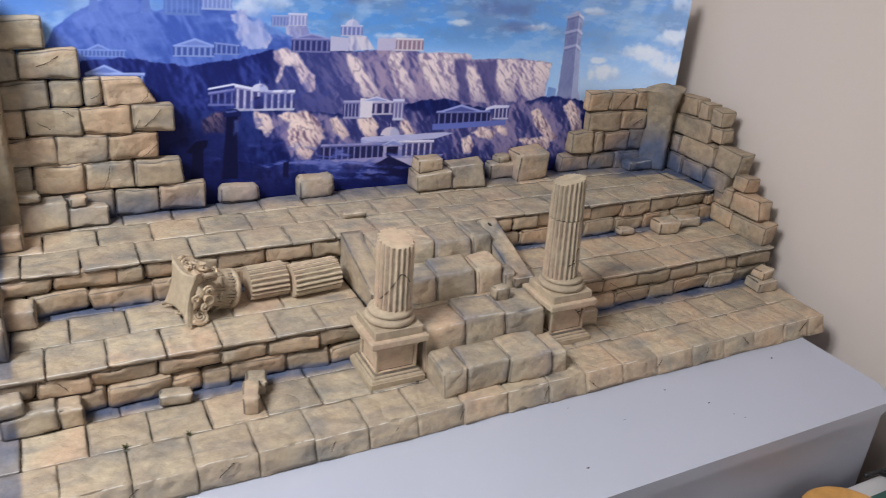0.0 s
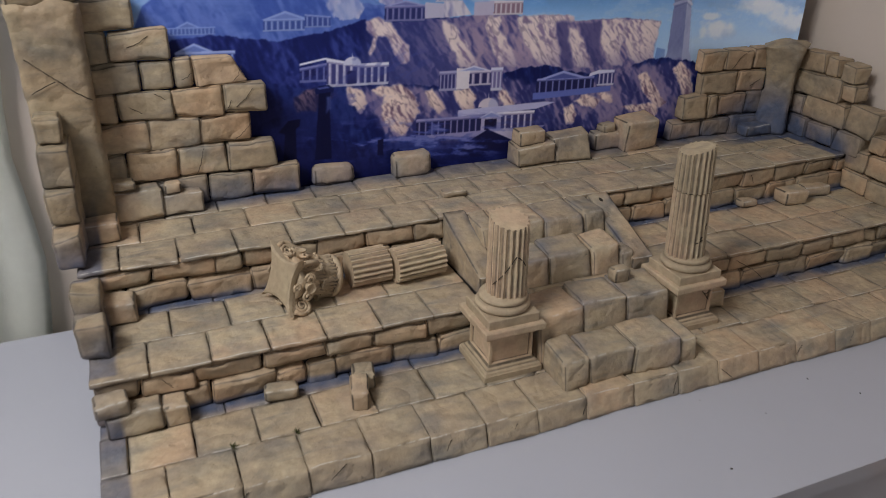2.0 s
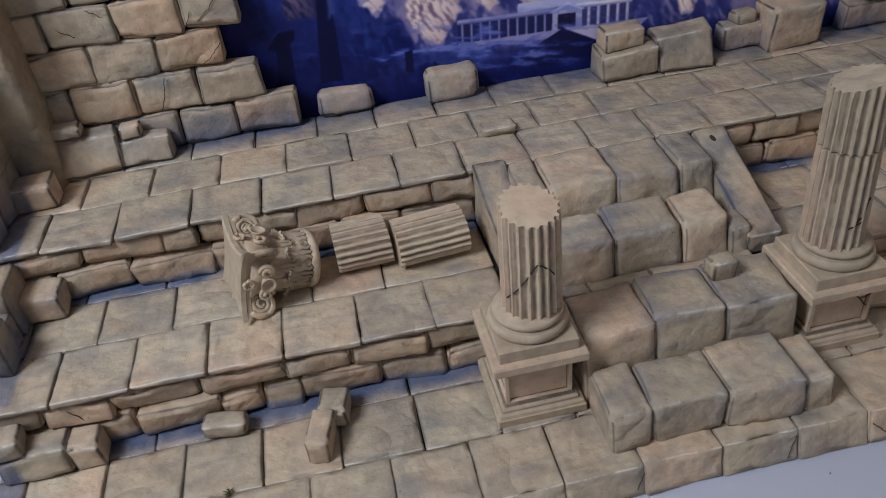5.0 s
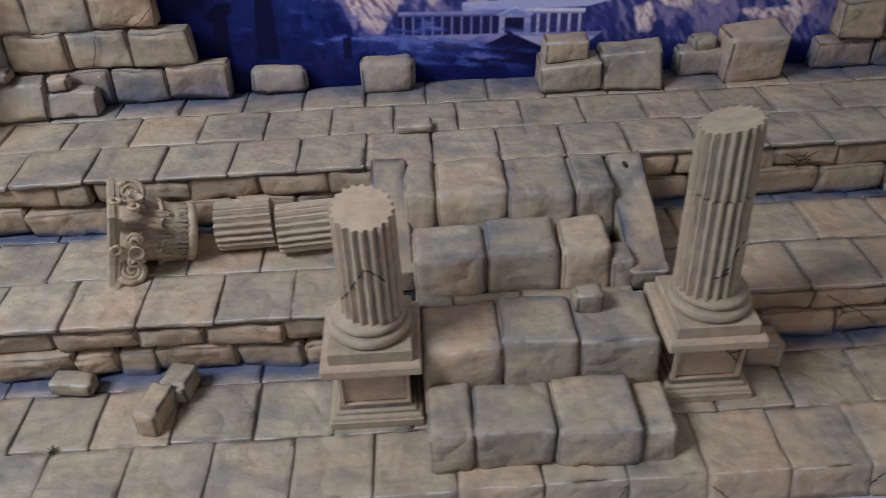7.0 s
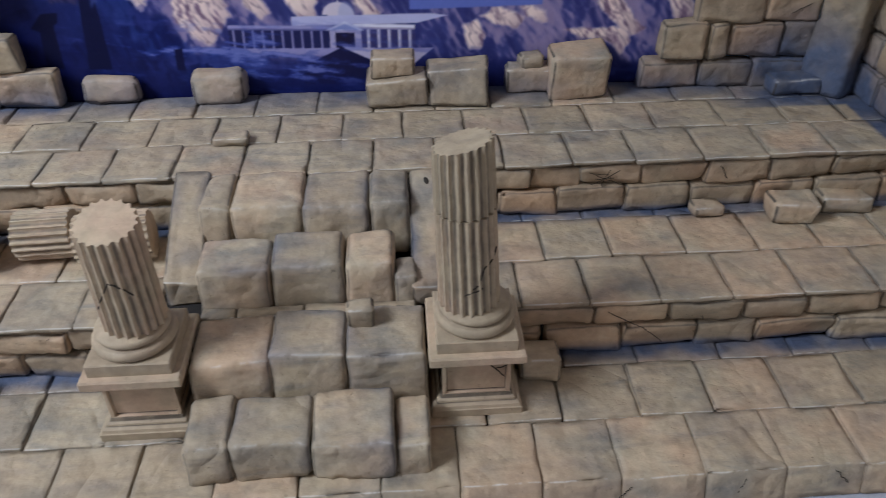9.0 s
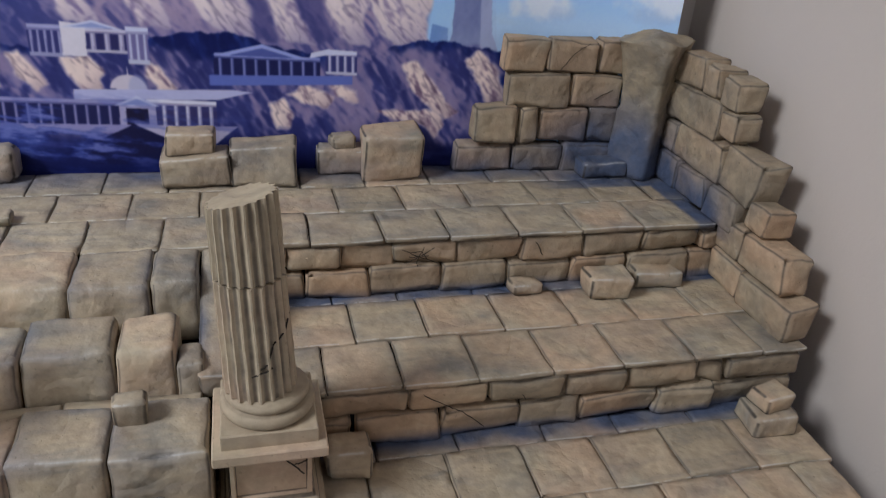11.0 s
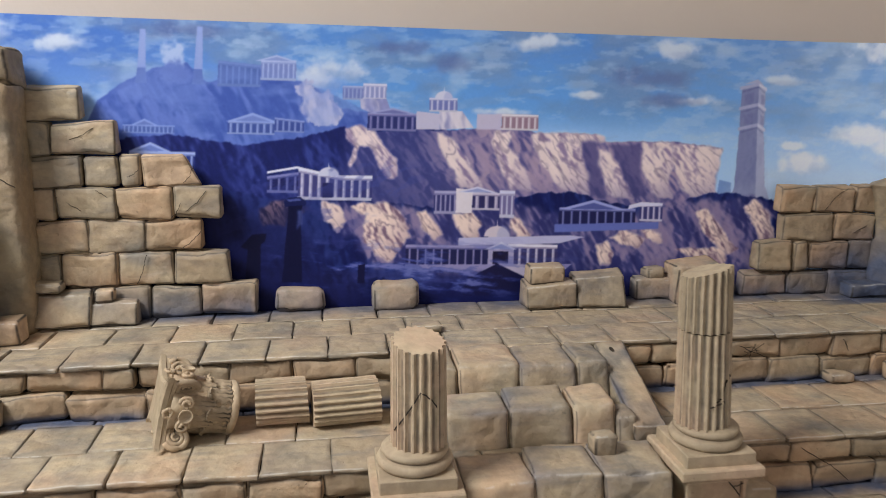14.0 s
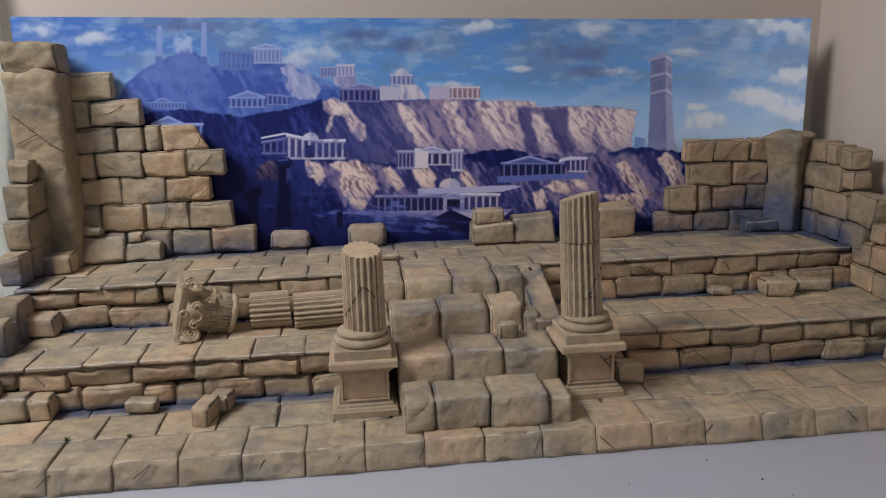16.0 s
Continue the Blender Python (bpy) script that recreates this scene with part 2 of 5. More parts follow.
def stone_mesh(name, centre, size, mat, seed, r=0.003, skew=0.05, rough=0.0009, lean=None, rim=1.0, blue=0.0, hew=0.0, wash_shade=1.0):
    """A block with worn, rounded edges, its corners out of true and its faces uneven. lean: shifts of the eight
    corners, by sign. hew: how far it is chiselled into facets. wash: how dark its edges are washed, joint shadow
    included.
    """
    rnd = random.Random(seed)
    half = [s / 2 for s in size]
    r = min(r, 0.45 * min(half) * 2)
    ticks = []
    for h in half:
        inner = max(1, min(14, round((2 * h - 2 * r) / 0.0038)))
        ticks.append([-h] + [-(h - r) + (2 * (h - r)) * i / inner for i in range(inner + 1)] + [h])
    points, faces = lattice(*[len(t) for t in ticks])
    corner = {}
    for sx in (-1, 1):
        for sy in (-1, 1):
            for sz in (-1, 1):
                d = Vector([rnd.uniform(-1, 1) * skew * min(s, 0.05) * (0.4 if a == 0 else 1.0) for a, s in enumerate(size)])
                if lean:
                    d += Vector(lean(sx, sy, sz))
                corner[sx, sy, sz] = d
    verts, edge, glaze, spray = [], [], [], []
    c = Vector(centre)
    shift = Vector((rnd.uniform(0, 9), rnd.uniform(0, 9), rnd.uniform(0, 9)))
    for ijk in points:
        p = Vector([ticks[a][ijk[a]] for a in range(3)])
        outer = sum(ijk[a] in (0, len(ticks[a]) - 1) for a in range(3))
        near_edge = sorted(half[a] - abs(p[a]) for a in range(3))[1]
        inner = Vector([max(-(half[a] - r), min(half[a] - r, p[a])) for a in range(3)])
        d = p - inner
        if outer > 1 and d.length > 1e-9:
            p = inner + d * (r / d.length)
        w = [(p[a] / half[a] + 1) / 2 for a in range(3)]
        for key, off in corner.items():
            f = 1.0
            for a in range(3):
                f *= w[a] if key[a] > 0 else 1 - w[a]
            p = p + off * f
        q = (p + c) * 60 + shift
        p = p + noise.noise_vector(q) * rough * 0.6 + noise.noise_vector(q * 0.35) * rough
        if hew:
            cell = noise.voronoi(q * 0.62)[1][0]
            tilt = noise.cell_vector(cell * 9.7)
            p = p + (q * 0.62 - cell).dot(tilt - Vector((0.5, 0.5, 0.5))) * hew * Vector((0.15, 1.0 if ijk[1] == 0 else 0.25, 0.25))
        if outer > 1:
            chip = max(0.0, noise.noise(q * 0.8 + Vector((7, 3, 1))) - 0.05) * 0.0105 + max(0.0, noise.noise(q * 2.2)) * 0.0012
            joint = ijk[0] in (0, len(ticks[0]) - 1)
            chip *= 0.25 if joint and outer == 2 else 1.0
            p = p - Vector([math.copysign(1, ijk[a] - 1) if ijk[a] in (0, len(ticks[a]) - 1) else 0.0 for a in range(3)]).normalized() * min(chip, 0.3 * min(half) * 2)
        verts.append(p)
        top, front = ijk[2] == len(ticks[2]) - 1, ijk[1] == 0
        edge.append(rim * min(1.0, 0.0022 / r) if outer > 1 and top and front else (0.07 * rim if outer > 1 and top else 0.0))
        soft = max(0.0, 1 - near_edge / 0.0066)
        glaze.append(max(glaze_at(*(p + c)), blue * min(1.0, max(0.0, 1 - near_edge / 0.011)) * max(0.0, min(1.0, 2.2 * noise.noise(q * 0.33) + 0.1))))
        spray.append(wash_shade * soft * (0.25 if top and ijk[1] < 2 and rim > 0.5 else 1.0))
    return mesh_of(name, verts, faces, mat, True, edge=edge, glaze=glaze, spray=spray)


SEED = [100]


def stone(name, parent, x0, x1, y0, y1, z0, z1, mat=None, label="", **how):
    SEED[0] += 1
    centre = ((x0 + x1) / 2, (y0 + y1) / 2, (z0 + z1) / 2)
    me = stone_mesh(name, centre, (x1 - x0, y1 - y0, z1 - z0), mat or STONE, SEED[0], **how)
    return part(name, me, centre, parent, label)


# ---- the room ----
def slab(name, label, category, mat, *box, bevel=0.0):
    ob = bm_part(name, box_bm(*box, bevel=bevel), mat)
    return tagged(ob, label, category, kind="structure")


FLOOR_Z, CEIL_Z = -0.74, 1.75
slab("floor", "brown laminate floor of the room", "floor", FLOOR, -0.82, 1.1, -2.3, 0.6, FLOOR_Z - 0.1, FLOOR_Z)
slab("ceiling", "plain painted ceiling out of view, greyed to cut bounced light", "ceiling", CEILING, -0.82, 1.1, -2.3, 0.6, CEIL_Z, CEIL_Z + 0.1)
slab("wall_north", "beige painted wall behind the diorama", "wall", WALL, -0.82, 1.1, 0.405, 0.6, FLOOR_Z, CEIL_Z)
slab("wall_east", "beige painted wall beside the diorama", "wall", WALL, 0.897, 1.1, -2.3, 0.405, FLOOR_Z, CEIL_Z)


def wall_with_opening(name, axis, at, thick, a0, a1, w0, w1, s0, s1):
    """A wall out of view with one opening for its lamp, from four blocks in one mesh."""
    bm = bmesh.new()
    for p0, p1, z0, z1 in ((a0, w0, FLOOR_Z, CEIL_Z), (w1, a1, FLOOR_Z, CEIL_Z), (w0, w1, FLOOR_Z, s0), (w0, w1, s1, CEIL_Z)):
        box = (at - thick, at, p0, p1, z0, z1) if axis == "x" else (p0, p1, at - thick, at, z0, z1)
        m = Matrix.Translation([(box[i] + box[i + 1]) / 2 for i in (0, 2, 4)]) @ Matrix.Diagonal([box[i + 1] - box[i] for i in (0, 2, 4)] + [1])
        bmesh.ops.create_cube(bm, size=1, matrix=m)
    ob = bm_part(name, bm, WALL)
    return tagged(ob, "beige painted wall out of view, with an opening for a lamp", "wall", kind="structure")


wall_with_opening("wall_west", "x", -0.72, 0.1, -2.3, 0.405, -0.60, 0.00, 0.92, 1.56)
# the south opening is made up to hold the rear fill lamp
wall_with_opening("wall_south", "y", -2.2, 0.1, -0.72, 0.897, -0.68, 0.24, 0.45, 1.55)

# ---- table ----
TOP = 0.005
table = thing("white_cabinet_table", "white laminate cabinet with a rounded overhanging top against the wall", "table", (0.25, 0.08, FLOOR_Z))


def rounded_slab(x0, x1, y0, y1, z0, z1, corner, edge):
    bm = bmesh.new()
    pts = []
    for cx, cy, a0 in ((x1 - corner, y0 + corner, -90), (x1 - corner, y1 - corner, 0), (x0 + corner, y1 - corner, 90), (x0 + corner, y0 + corner, 180)):
        for i in range(9):
            a = radians(a0 + 90 * i / 8)
            pts.append((cx + corner * math.cos(a), cy + corner * math.sin(a)))
    low = [bm.verts.new((x, y, z0)) for x, y in pts]
    high = [bm.verts.new((x, y, z1)) for x, y in pts]
    top, bottom = bm.faces.new(high), bm.faces.new(low[::-1])
    for i in range(len(pts)):
        j = (i + 1) % len(pts)
        bm.faces.new((low[i], low[j], high[j], high[i]))
    bmesh.ops.bevel(bm, geom=list(top.edges) + list(bottom.edges), offset=edge, segments=3, affect="EDGES", profile=0.5)
    return bm


bm_part("tabletop", rounded_slab(-0.62, 0.806, -0.146, 0.333, TOP - 0.016, TOP, 0.030, 0.004), TABLE, table, smooth=False)
bm_part("body", box_bm(-0.61, 0.796, -0.137, 0.325, FLOOR_Z + 0.05, TOP - 0.016, 0.004), TABLE, table)
bm_part("plinth", box_bm(-0.58, 0.77, -0.105, 0.29, FLOOR_Z, FLOOR_Z + 0.05), MORTAR, table)

# ---- fabric hanging at the wall ----
bm = bmesh.new()
rows, cols = 40, 60
grid = []
for j in range(rows + 1):
    z = CEIL_Z - 0.1 - (CEIL_Z - 0.1 - FLOOR_Z - 0.05) * j / rows
    line = []
    for i in range(cols + 1):
        u = i / cols
        edge_x = -0.157 + 0.006 * math.sin(z * 23) + 0.03 * z
        x = -0.69 + u * (edge_x + 0.69)
        y = 0.391 + 0.007 * math.sin(u * 30 + 0.6 * math.sin(z * 3)) + 0.003 * math.sin(u * 70 + z * 5)
        line.append(bm.verts.new((x, y, z)))
    grid.append(line)
for j in range(rows):
    for i in range(cols):
        bm.faces.new((grid[j + 1][i], grid[j + 1][i + 1], grid[j][i + 1], grid[j][i]))
bmesh.ops.solidify(bm, geom=bm.faces[:], thickness=0.0015)
tagged(bm_part("curtain", bm, FABRIC, smooth=True), "pale grey-green fabric curtain hanging in soft folds", "curtain")

# ---- grit on the table, and what lies beside it ----
for k, (x, y, s) in enumerate(((0.725, -0.028, 1.6), (0.580, -0.070, 1.3), (0.591, -0.096, 1.0), (0.471, -0.060, 0.8), (0.389, -0.107, 1.4), (0.426, -0.021, 0.7), (0.598, -0.105, 0.8), (0.550, -0.033, 1.2))):
    bm = bmesh.new()
    bmesh.ops.create_icosphere(bm, subdivisions=1, radius=0.0007 * s)
    for v in bm.verts:
        v.co.x *= 1.5
        v.co.z = max(-0.0005, v.co.z * 0.6)
    ob = bm_part("grit_speck", bm, SPECK, where=(x, y, TOP + 0.0005), turn=(0, 0, 40 * k))
    tagged(ob, "tiny dark crumb of grit on the white table", "grit", "crumbs on the table")
for k, (x, y) in enumerate(((0.122, -0.049), (0.160, -0.066))):
    ob = bm_part("paint_chip", box_bm(-0.003, 0.003, -0.0012, 0.0012, 0, 0.0006), WOOD, where=(x, y, TOP), turn=(0, 0, 30 + 50 * k))
    tagged(ob, "tiny yellow chip of paint on the white table", "paint chip", "crumbs on the table")
SHELF = -0.095
crate = thing("storage_box", "closed pale plastic storage box standing before the table", "box", (0.75, -0.30, FLOOR_Z))
bm_part("body", box_bm(0.60, 0.87, -0.46, -0.16, FLOOR_Z, SHELF - 0.02, 0.012, 3), PLASTIC, crate)
bm_part("lid", box_bm(0.59, 0.88, -0.47, -0.155, SHELF - 0.02, SHELF, 0.006, 3), PLASTIC, crate)
roll = thing("wooden_disc", "honey-coloured turned wooden disc on the storage box", "wooden disc", (0.668, -0.212, SHELF))
bm = bmesh.new()
bmesh.ops.create_cone(bm, cap_ends=True, segments=40, radius1=0.054, radius2=0.054, depth=0.026, matrix=Matrix.Translation((0, 0, 0.013)))
bmesh.ops.bevel(bm, geom=[e for e in bm.edges if len(e.link_faces) == 2 and abs(e.link_faces[0].normal.dot(e.link_faces[1].normal)) < 0.5], offset=0.005, segments=3, affect="EDGES", profile=0.5)
bm_part("disc", bm, WOOD, roll, where=(0.668, -0.212, SHELF), smooth=False)
board = thing("circuit_board", "dark green printed board with pale marks on the box", "circuit board", (0.775, -0.215, SHELF))
bm_part("board", box_bm(-0.045, 0.045, -0.035, 0.035, 0, 0.004, 0.001), GREEN, board, where=(0.775, -0.215, SHELF))
for i in range(5):
    bm_part("mark", box_bm(-0.036 + 0.015 * i, -0.028 + 0.015 * i, 0.018, 0.022, 0.004, 0.0045), PALE, board, where=(0.775, -0.215, SHELF))
bm_part("stripe", box_bm(-0.042, 0.042, 0.006, 0.008, 0.004, 0.0045), PALE, board, where=(0.775, -0.215, SHELF))

# ---- stepped stone base of the diorama ----
F, M, U = 0.028, 0.0735, 0.121
steps = thing("ruin_steps", "tan painted model of ruined temple steps, glazed blue in its corners", "model steps", (0.37, 0.19, TOP))


def right_end(y):
    return 0.845 + 0.08 * y


def core_mesh():
    """The filler under the slabs, seen only in the joints."""
    profile = ((0.004, TOP), (0.004, F - 0.0060), (0.124, F - 0.0060), (0.124, M - 0.0042), (0.239, M - 0.0042), (0.239, U - 0.0042), (0.372, U - 0.0042), (0.372, TOP))
    n = len(profile)
    verts = [(-0.101, y, z) for y, z in profile] + [(right_end(y) - 0.004, y, z) for y, z in profile]
    faces = [list(range(n)), list(range(2 * n - 1, n - 1, -1))] + [(i, i + n, (i + 1) % n + n, (i + 1) % n) for i in range(n)]
    return mesh_of("core", verts, faces, MORTAR, False)


part("core", core_mesh(), (0, 0, 0), steps, "dark filler in the joints")


def row_of(name, joints, y0, y1, z0, z1, mat=None, gap=0.0003, jitter=0.0007, skip=(), warm=(), **how):
    """One row of slabs or stones between the joints."""
    rnd = random.Random(int(1000 * (y0 + 7 * z1)))
    for a, b in zip(joints, joints[1:]):
        if any(s0 < (a + b) / 2 < s1 for s0, s1 in skip):
            continue
        dz, dy = rnd.uniform(-jitter, jitter), rnd.uniform(-jitter, jitter)
        stone(name, steps, a + gap, b - gap, y0 + gap + dy, y1 - gap, z0, z1 + dz, WARM if a in warm else mat, **how)


def flare(sx, sy, sz):
    return (0, -0.007, 0) if sy < 0 and sz < 0 else (0, 0, 0)


STAIR = [(0.259, 0.464)]
row_of("tread_slab", (-0.104, -0.055, -0.001, 0.051, 0.104, 0.156, 0.208, 0.259, 0.310, 0.362, 0.413, 0.462, 0.513, 0.563, 0.616, 0.667, 0.718, 0.770, 0.816, 0.846), 0.000, 0.0485, TOP, F, lean=flare, rough=0.0009, r=0.0013, skew=0.012, hew=0.0017, gap=0.00015, wash_shade=0.74)
row_of("tread_slab", (-0.104, -0.082, -0.030, 0.022, 0.074, 0.126, 0.180, 0.233, 0.284, 0.334, 0.384, 0.434, 0.484, 0.535, 0.588, 0.639, 0.691, 0.743, 0.796, 0.853), 0.0485, 0.0985, F - 0.012, F, r=0.0013, skew=0.018, rough=0.0007, wash_shade=0.84)
row_of("tread_slab", (-0.104, -0.06, 0.0, 0.062, 0.118, 0.178, 0.234, 0.48, 0.545, 0.6, 0.662, 0.716, 0.775, 0.83, 0.862), 0.0985, 0.121, F - 0.012, F - 0.001, skip=STAIR, r=0.0013, skew=0.018, rough=0.0007, wash_shade=0.84)
row_of("tread_slab", (-0.104, -0.056, -0.004, 0.047, 0.099, 0.152, 0.204, 0.259, 0.464, 0.514, 0.563, 0.614, 0.666, 0.718, 0.774, 0.829, 0.867), 0.1135, 0.1665, M - 0.0045, M, skip=STAIR, rough=0.0010, r=0.0013, skew=0.018, wash_shade=0.84)
row_of("tread_slab", (-0.104, -0.085, -0.033, 0.020, 0.072, 0.122, 0.176, 0.259, 0.464, 0.490, 0.540, 0.592, 0.649, 0.706, 0.757, 0.810, 0.874), 0.1665, 0.219, M - 0.0058, M, skip=STAIR, r=0.0013, skew=0.018, rough=0.0007, wash_shade=0.84)
row_of("tread_slab", (-0.104, -0.05, 0.01, 0.07, 0.13, 0.19, 0.259, 0.464, 0.53, 0.58, 0.64, 0.69, 0.75, 0.80, 0.874), 0.219, 0.236, M - 0.0058, M - 0.001, skip=STAIR, r=0.0013, skew=0.018, rough=0.0007, wash_shade=0.84)
row_of("tread_slab", (-0.106, -0.069, -0.015, 0.041, 0.095, 0.151, 0.203, 0.256, 0.308, 0.360, 0.412, 0.462, 0.515, 0.569, 0.620, 0.675, 0.729, 0.783, 0.848), 0.2275, 0.280, U - 0.0045, U, rough=0.0010, r=0.0013, skew=0.018, wash_shade=0.84)
row_of("tread_slab", (-0.106, -0.048, 0.006, 0.062, 0.117, 0.171, 0.225, 0.278, 0.331, 0.385, 0.436, 0.489, 0.542, 0.596, 0.652, 0.711, 0.768, 0.820, 0.874), 0.280, 0.330, U - 0.010, U, r=0.0013, skew=0.018, rough=0.0007, wash_shade=0.84)
row_of("tread_slab", (-0.106, -0.02, 0.036, 0.091, 0.146, 0.198, 0.253, 0.306, 0.361, 0.411, 0.466, 0.516, 0.571, 0.628, 0.685, 0.740, 0.800, 0.874), 0.330, 0.3735, U - 0.010, U, r=0.0013, skew=0.018, rough=0.0007, wash_shade=0.84)
WORN = {"r": 0.0034, "skew": 0.14, "rough": 0.0013, "rim": 0.25, "wash_shade": 0.86, "hew": 0.0018}
row_of("riser_stone", (-0.103, -0.065, -0.019, 0.040, 0.096, 0.142, 0.198, 0.260), 0.1146, 0.138, 0.0490, 0.0688 - 0.0004, RISER, gap=0.0002, warm=(-0.019, 0.040, 0.566), **WORN)
row_of("riser_stone", (-0.103, -0.052, -0.008, 0.049, 0.078, 0.105, 0.163, 0.210, 0.260), 0.1134, 0.138, 0.0255, 0.0490 - 0.0010, RISER, gap=0.0002, warm=(-0.008, 0.049), **WORN)
row_of("riser_stone", (0.464, 0.509, 0.566, 0.621, 0.678, 0.722, 0.780, 0.802, 0.864), 0.1146, 0.138, 0.0500, 0.0688 - 0.0004, RISER, gap=0.0002, warm=(-0.019, 0.040, 0.566), **WORN)
row_of("riser_stone", (0.464, 0.531, 0.590, 0.646, 0.690, 0.748, 0.794, 0.864), 0.1134, 0.138, 0.0255, 0.0500 - 0.0010, RISER, gap=0.0002, warm=(0.590,), **WORN)
row_of("riser_stone", (-0.103, -0.096, -0.042, 0.017, 0.044, 0.082, 0.120, 0.174, 0.226, 0.262), 0.2288, 0.252, 0.0970, 0.1163 - 0.0004, RISER, gap=0.0002, warm=(0.120, 0.174, 0.464, 0.536), **WORN)
row_of("riser_stone", (-0.103, -0.069, -0.011, 0.052, 0.10, 0.15, 0.20, 0.262), 0.2278, 0.252, 0.0710, 0.0970 - 0.0010, RISER, gap=0.0002, **WORN)
row_of("riser_stone", (0.464, 0.496, 0.536, 0.577, 0.627, 0.679, 0.732, 0.786, 0.838, 0.874), 0.2288, 0.252, 0.0960, 0.1163 - 0.0004, RISER, gap=0.0002, warm=(0.120, 0.174, 0.464, 0.536), **WORN)
row_of("riser_stone", (0.464, 0.511, 0.559, 0.615, 0.668, 0.723, 0.773, 0.829, 0.874), 0.2278, 0.252, 0.0710, 0.0960 - 0.0010, RISER, gap=0.0002, warm=(0.464, 0.511, 0.723), **WORN)


def brow(much):
    """The upper front edge knocked back."""
    return lambda sx, sy, sz: (0, much, -0.2 * much) if sy < 0 and sz > 0 else (0, 0, 0)


BLOCK = {"r": 0.0022, "skew": 0.05, "rough": 0.0014, "blue": 0.5, "wash_shade": 0.84, "rim": 1.0, "hew": 0.0020}
for joints, y0, y1, z0, z1, back, soft_by in (
    ((0.294, 0.3225, 0.3715, 0.4230, 0.4455), 0.011, 0.058, F - 0.002, 0.0585, 0.004, 0.0034),
    ((0.293, 0.3435, 0.3935, 0.4450), 0.056, 0.1115, F, 0.0815, 0.009, 0.0030),
    ((0.289, 0.3400, 0.3915, 0.4265), 0.121, 0.169, 0.060, 0.1060, 0.010, 0.0046),
    ((0.286, 0.308, 0.360, 0.409, 0.438), 0.168, 0.229, 0.080, 0.1235, 0.012, 0.0042),
):
    for k, (a, b) in enumerate(zip(joints, joints[1:])):
        low = 0.006 if (k == 3 and y0 == 0.011) else 0.0
        stone("stair_block", steps, a + 0.0002, b - 0.0002, y0 + 0.0015 * (k % 2), y1, z0, z1 - low, lean=brow(back), **{**BLOCK, "r": soft_by})
stone("stair_chunk", steps, 0.4262, 0.4420, 0.1205, 0.150, 0.062, 0.0975, lean=brow(0.006), **{**BLOCK, "r": 0.0036})
for a, b in ((0.291, 0.315), (0.316, 0.362), (0.363, 0.406), (0.407, 0.440)):
    stone("stair_slab", steps, a, b, 0.1125, 0.124, 0.060, 0.0765, r=0.0013, skew=0.018, rough=0.0007, wash_shade=0.84)


def slope(drop, side=0.0):
    return lambda sx, sy, sz: (side if sy < 0 else 0, 0, -drop if sy < 0 and sz > 0 else 0)


stone("cheek_slab", steps, 0.439, 0.467, 0.124, 0.227, M - 0.004, 0.123, lean=slope(0.036, -0.001), blue=0.9, r=0.002, skew=0.03, rough=0.0008)
bm = bmesh.new()
bmesh.ops.create_uvsphere(bm, u_segments=14, v_segments=8, radius=0.0024, matrix=Matrix.Diagonal((0.8, 1.5, 0.45, 1)))
bm_part("nail_hole", bm, CRACK, steps, "small dark hole in the slab", (0.4523, 0.2136, 0.1185), True, (18, 0, 12))
stone("cheek_slab", steps, 0.260, 0.287, 0.137, 0.231, M - 0.004, 0.125, lean=slope(0.036, 0.003), blue=0.9, r=0.002, skew=0.03, rough=0.0008)
stone("stair_side", steps, 0.2885, 0.2945, 0.137, 0.228, 0.060, 0.114, lean=slope(0.026), r=0.0015, skew=0.03)

# ---- ruined walls ----
STACK = {"r": 0.0030, "wash_shade": 0.88, "skew": 0.085, "rough": 0.0013, "rim": 0.35, "hew": 0.0020}
left_wall = thing("ruined_corner_wall", "tan broken masonry wall with a corner pillar on the steps", "ruined wall", (0.0, 0.360, U))
COURSES_LEFT = (
    (0.121, 0.1540, (-0.074, -0.028, 0.032, 0.081, 0.135)),
    (0.1545, 0.1880, (-0.076, -0.049, 0.004, 0.055, 0.110)),
    (0.1885, 0.2205, (-0.076, -0.022, 0.031, 0.085)),
    (0.221, 0.2515, (-0.074, -0.048, 0.006, 0.059, 0.104)),
    (0.252, 0.2825, (-0.071, -0.021, 0.011, 0.031, 0.086)),
    (0.283, 0.3145, (-0.070, -0.047, 0.011)),
    (0.315, 0.3470, (-0.072, -0.018)),
)
for z0, z1, joints in COURSES_LEFT:
    for a, b in zip(joints, joints[1:]):
        cut = (lambda sx, sy, sz: (-0.016 if sx > 0 and sz > 0 else 0, 0, 0)) if b == 0.086 else None
        stone("wall_stone", left_wall, a + 0.0005, b - 0.0005, 0.357 + random.uniform(-0.0012, 0.0012), 0.3735, z0, z1 - 0.0006, WARM if (z0, a) in ((0.221, 0.006), (0.1885, 0.031), (0.1545, -0.049)) else None, lean=cut, **STACK)


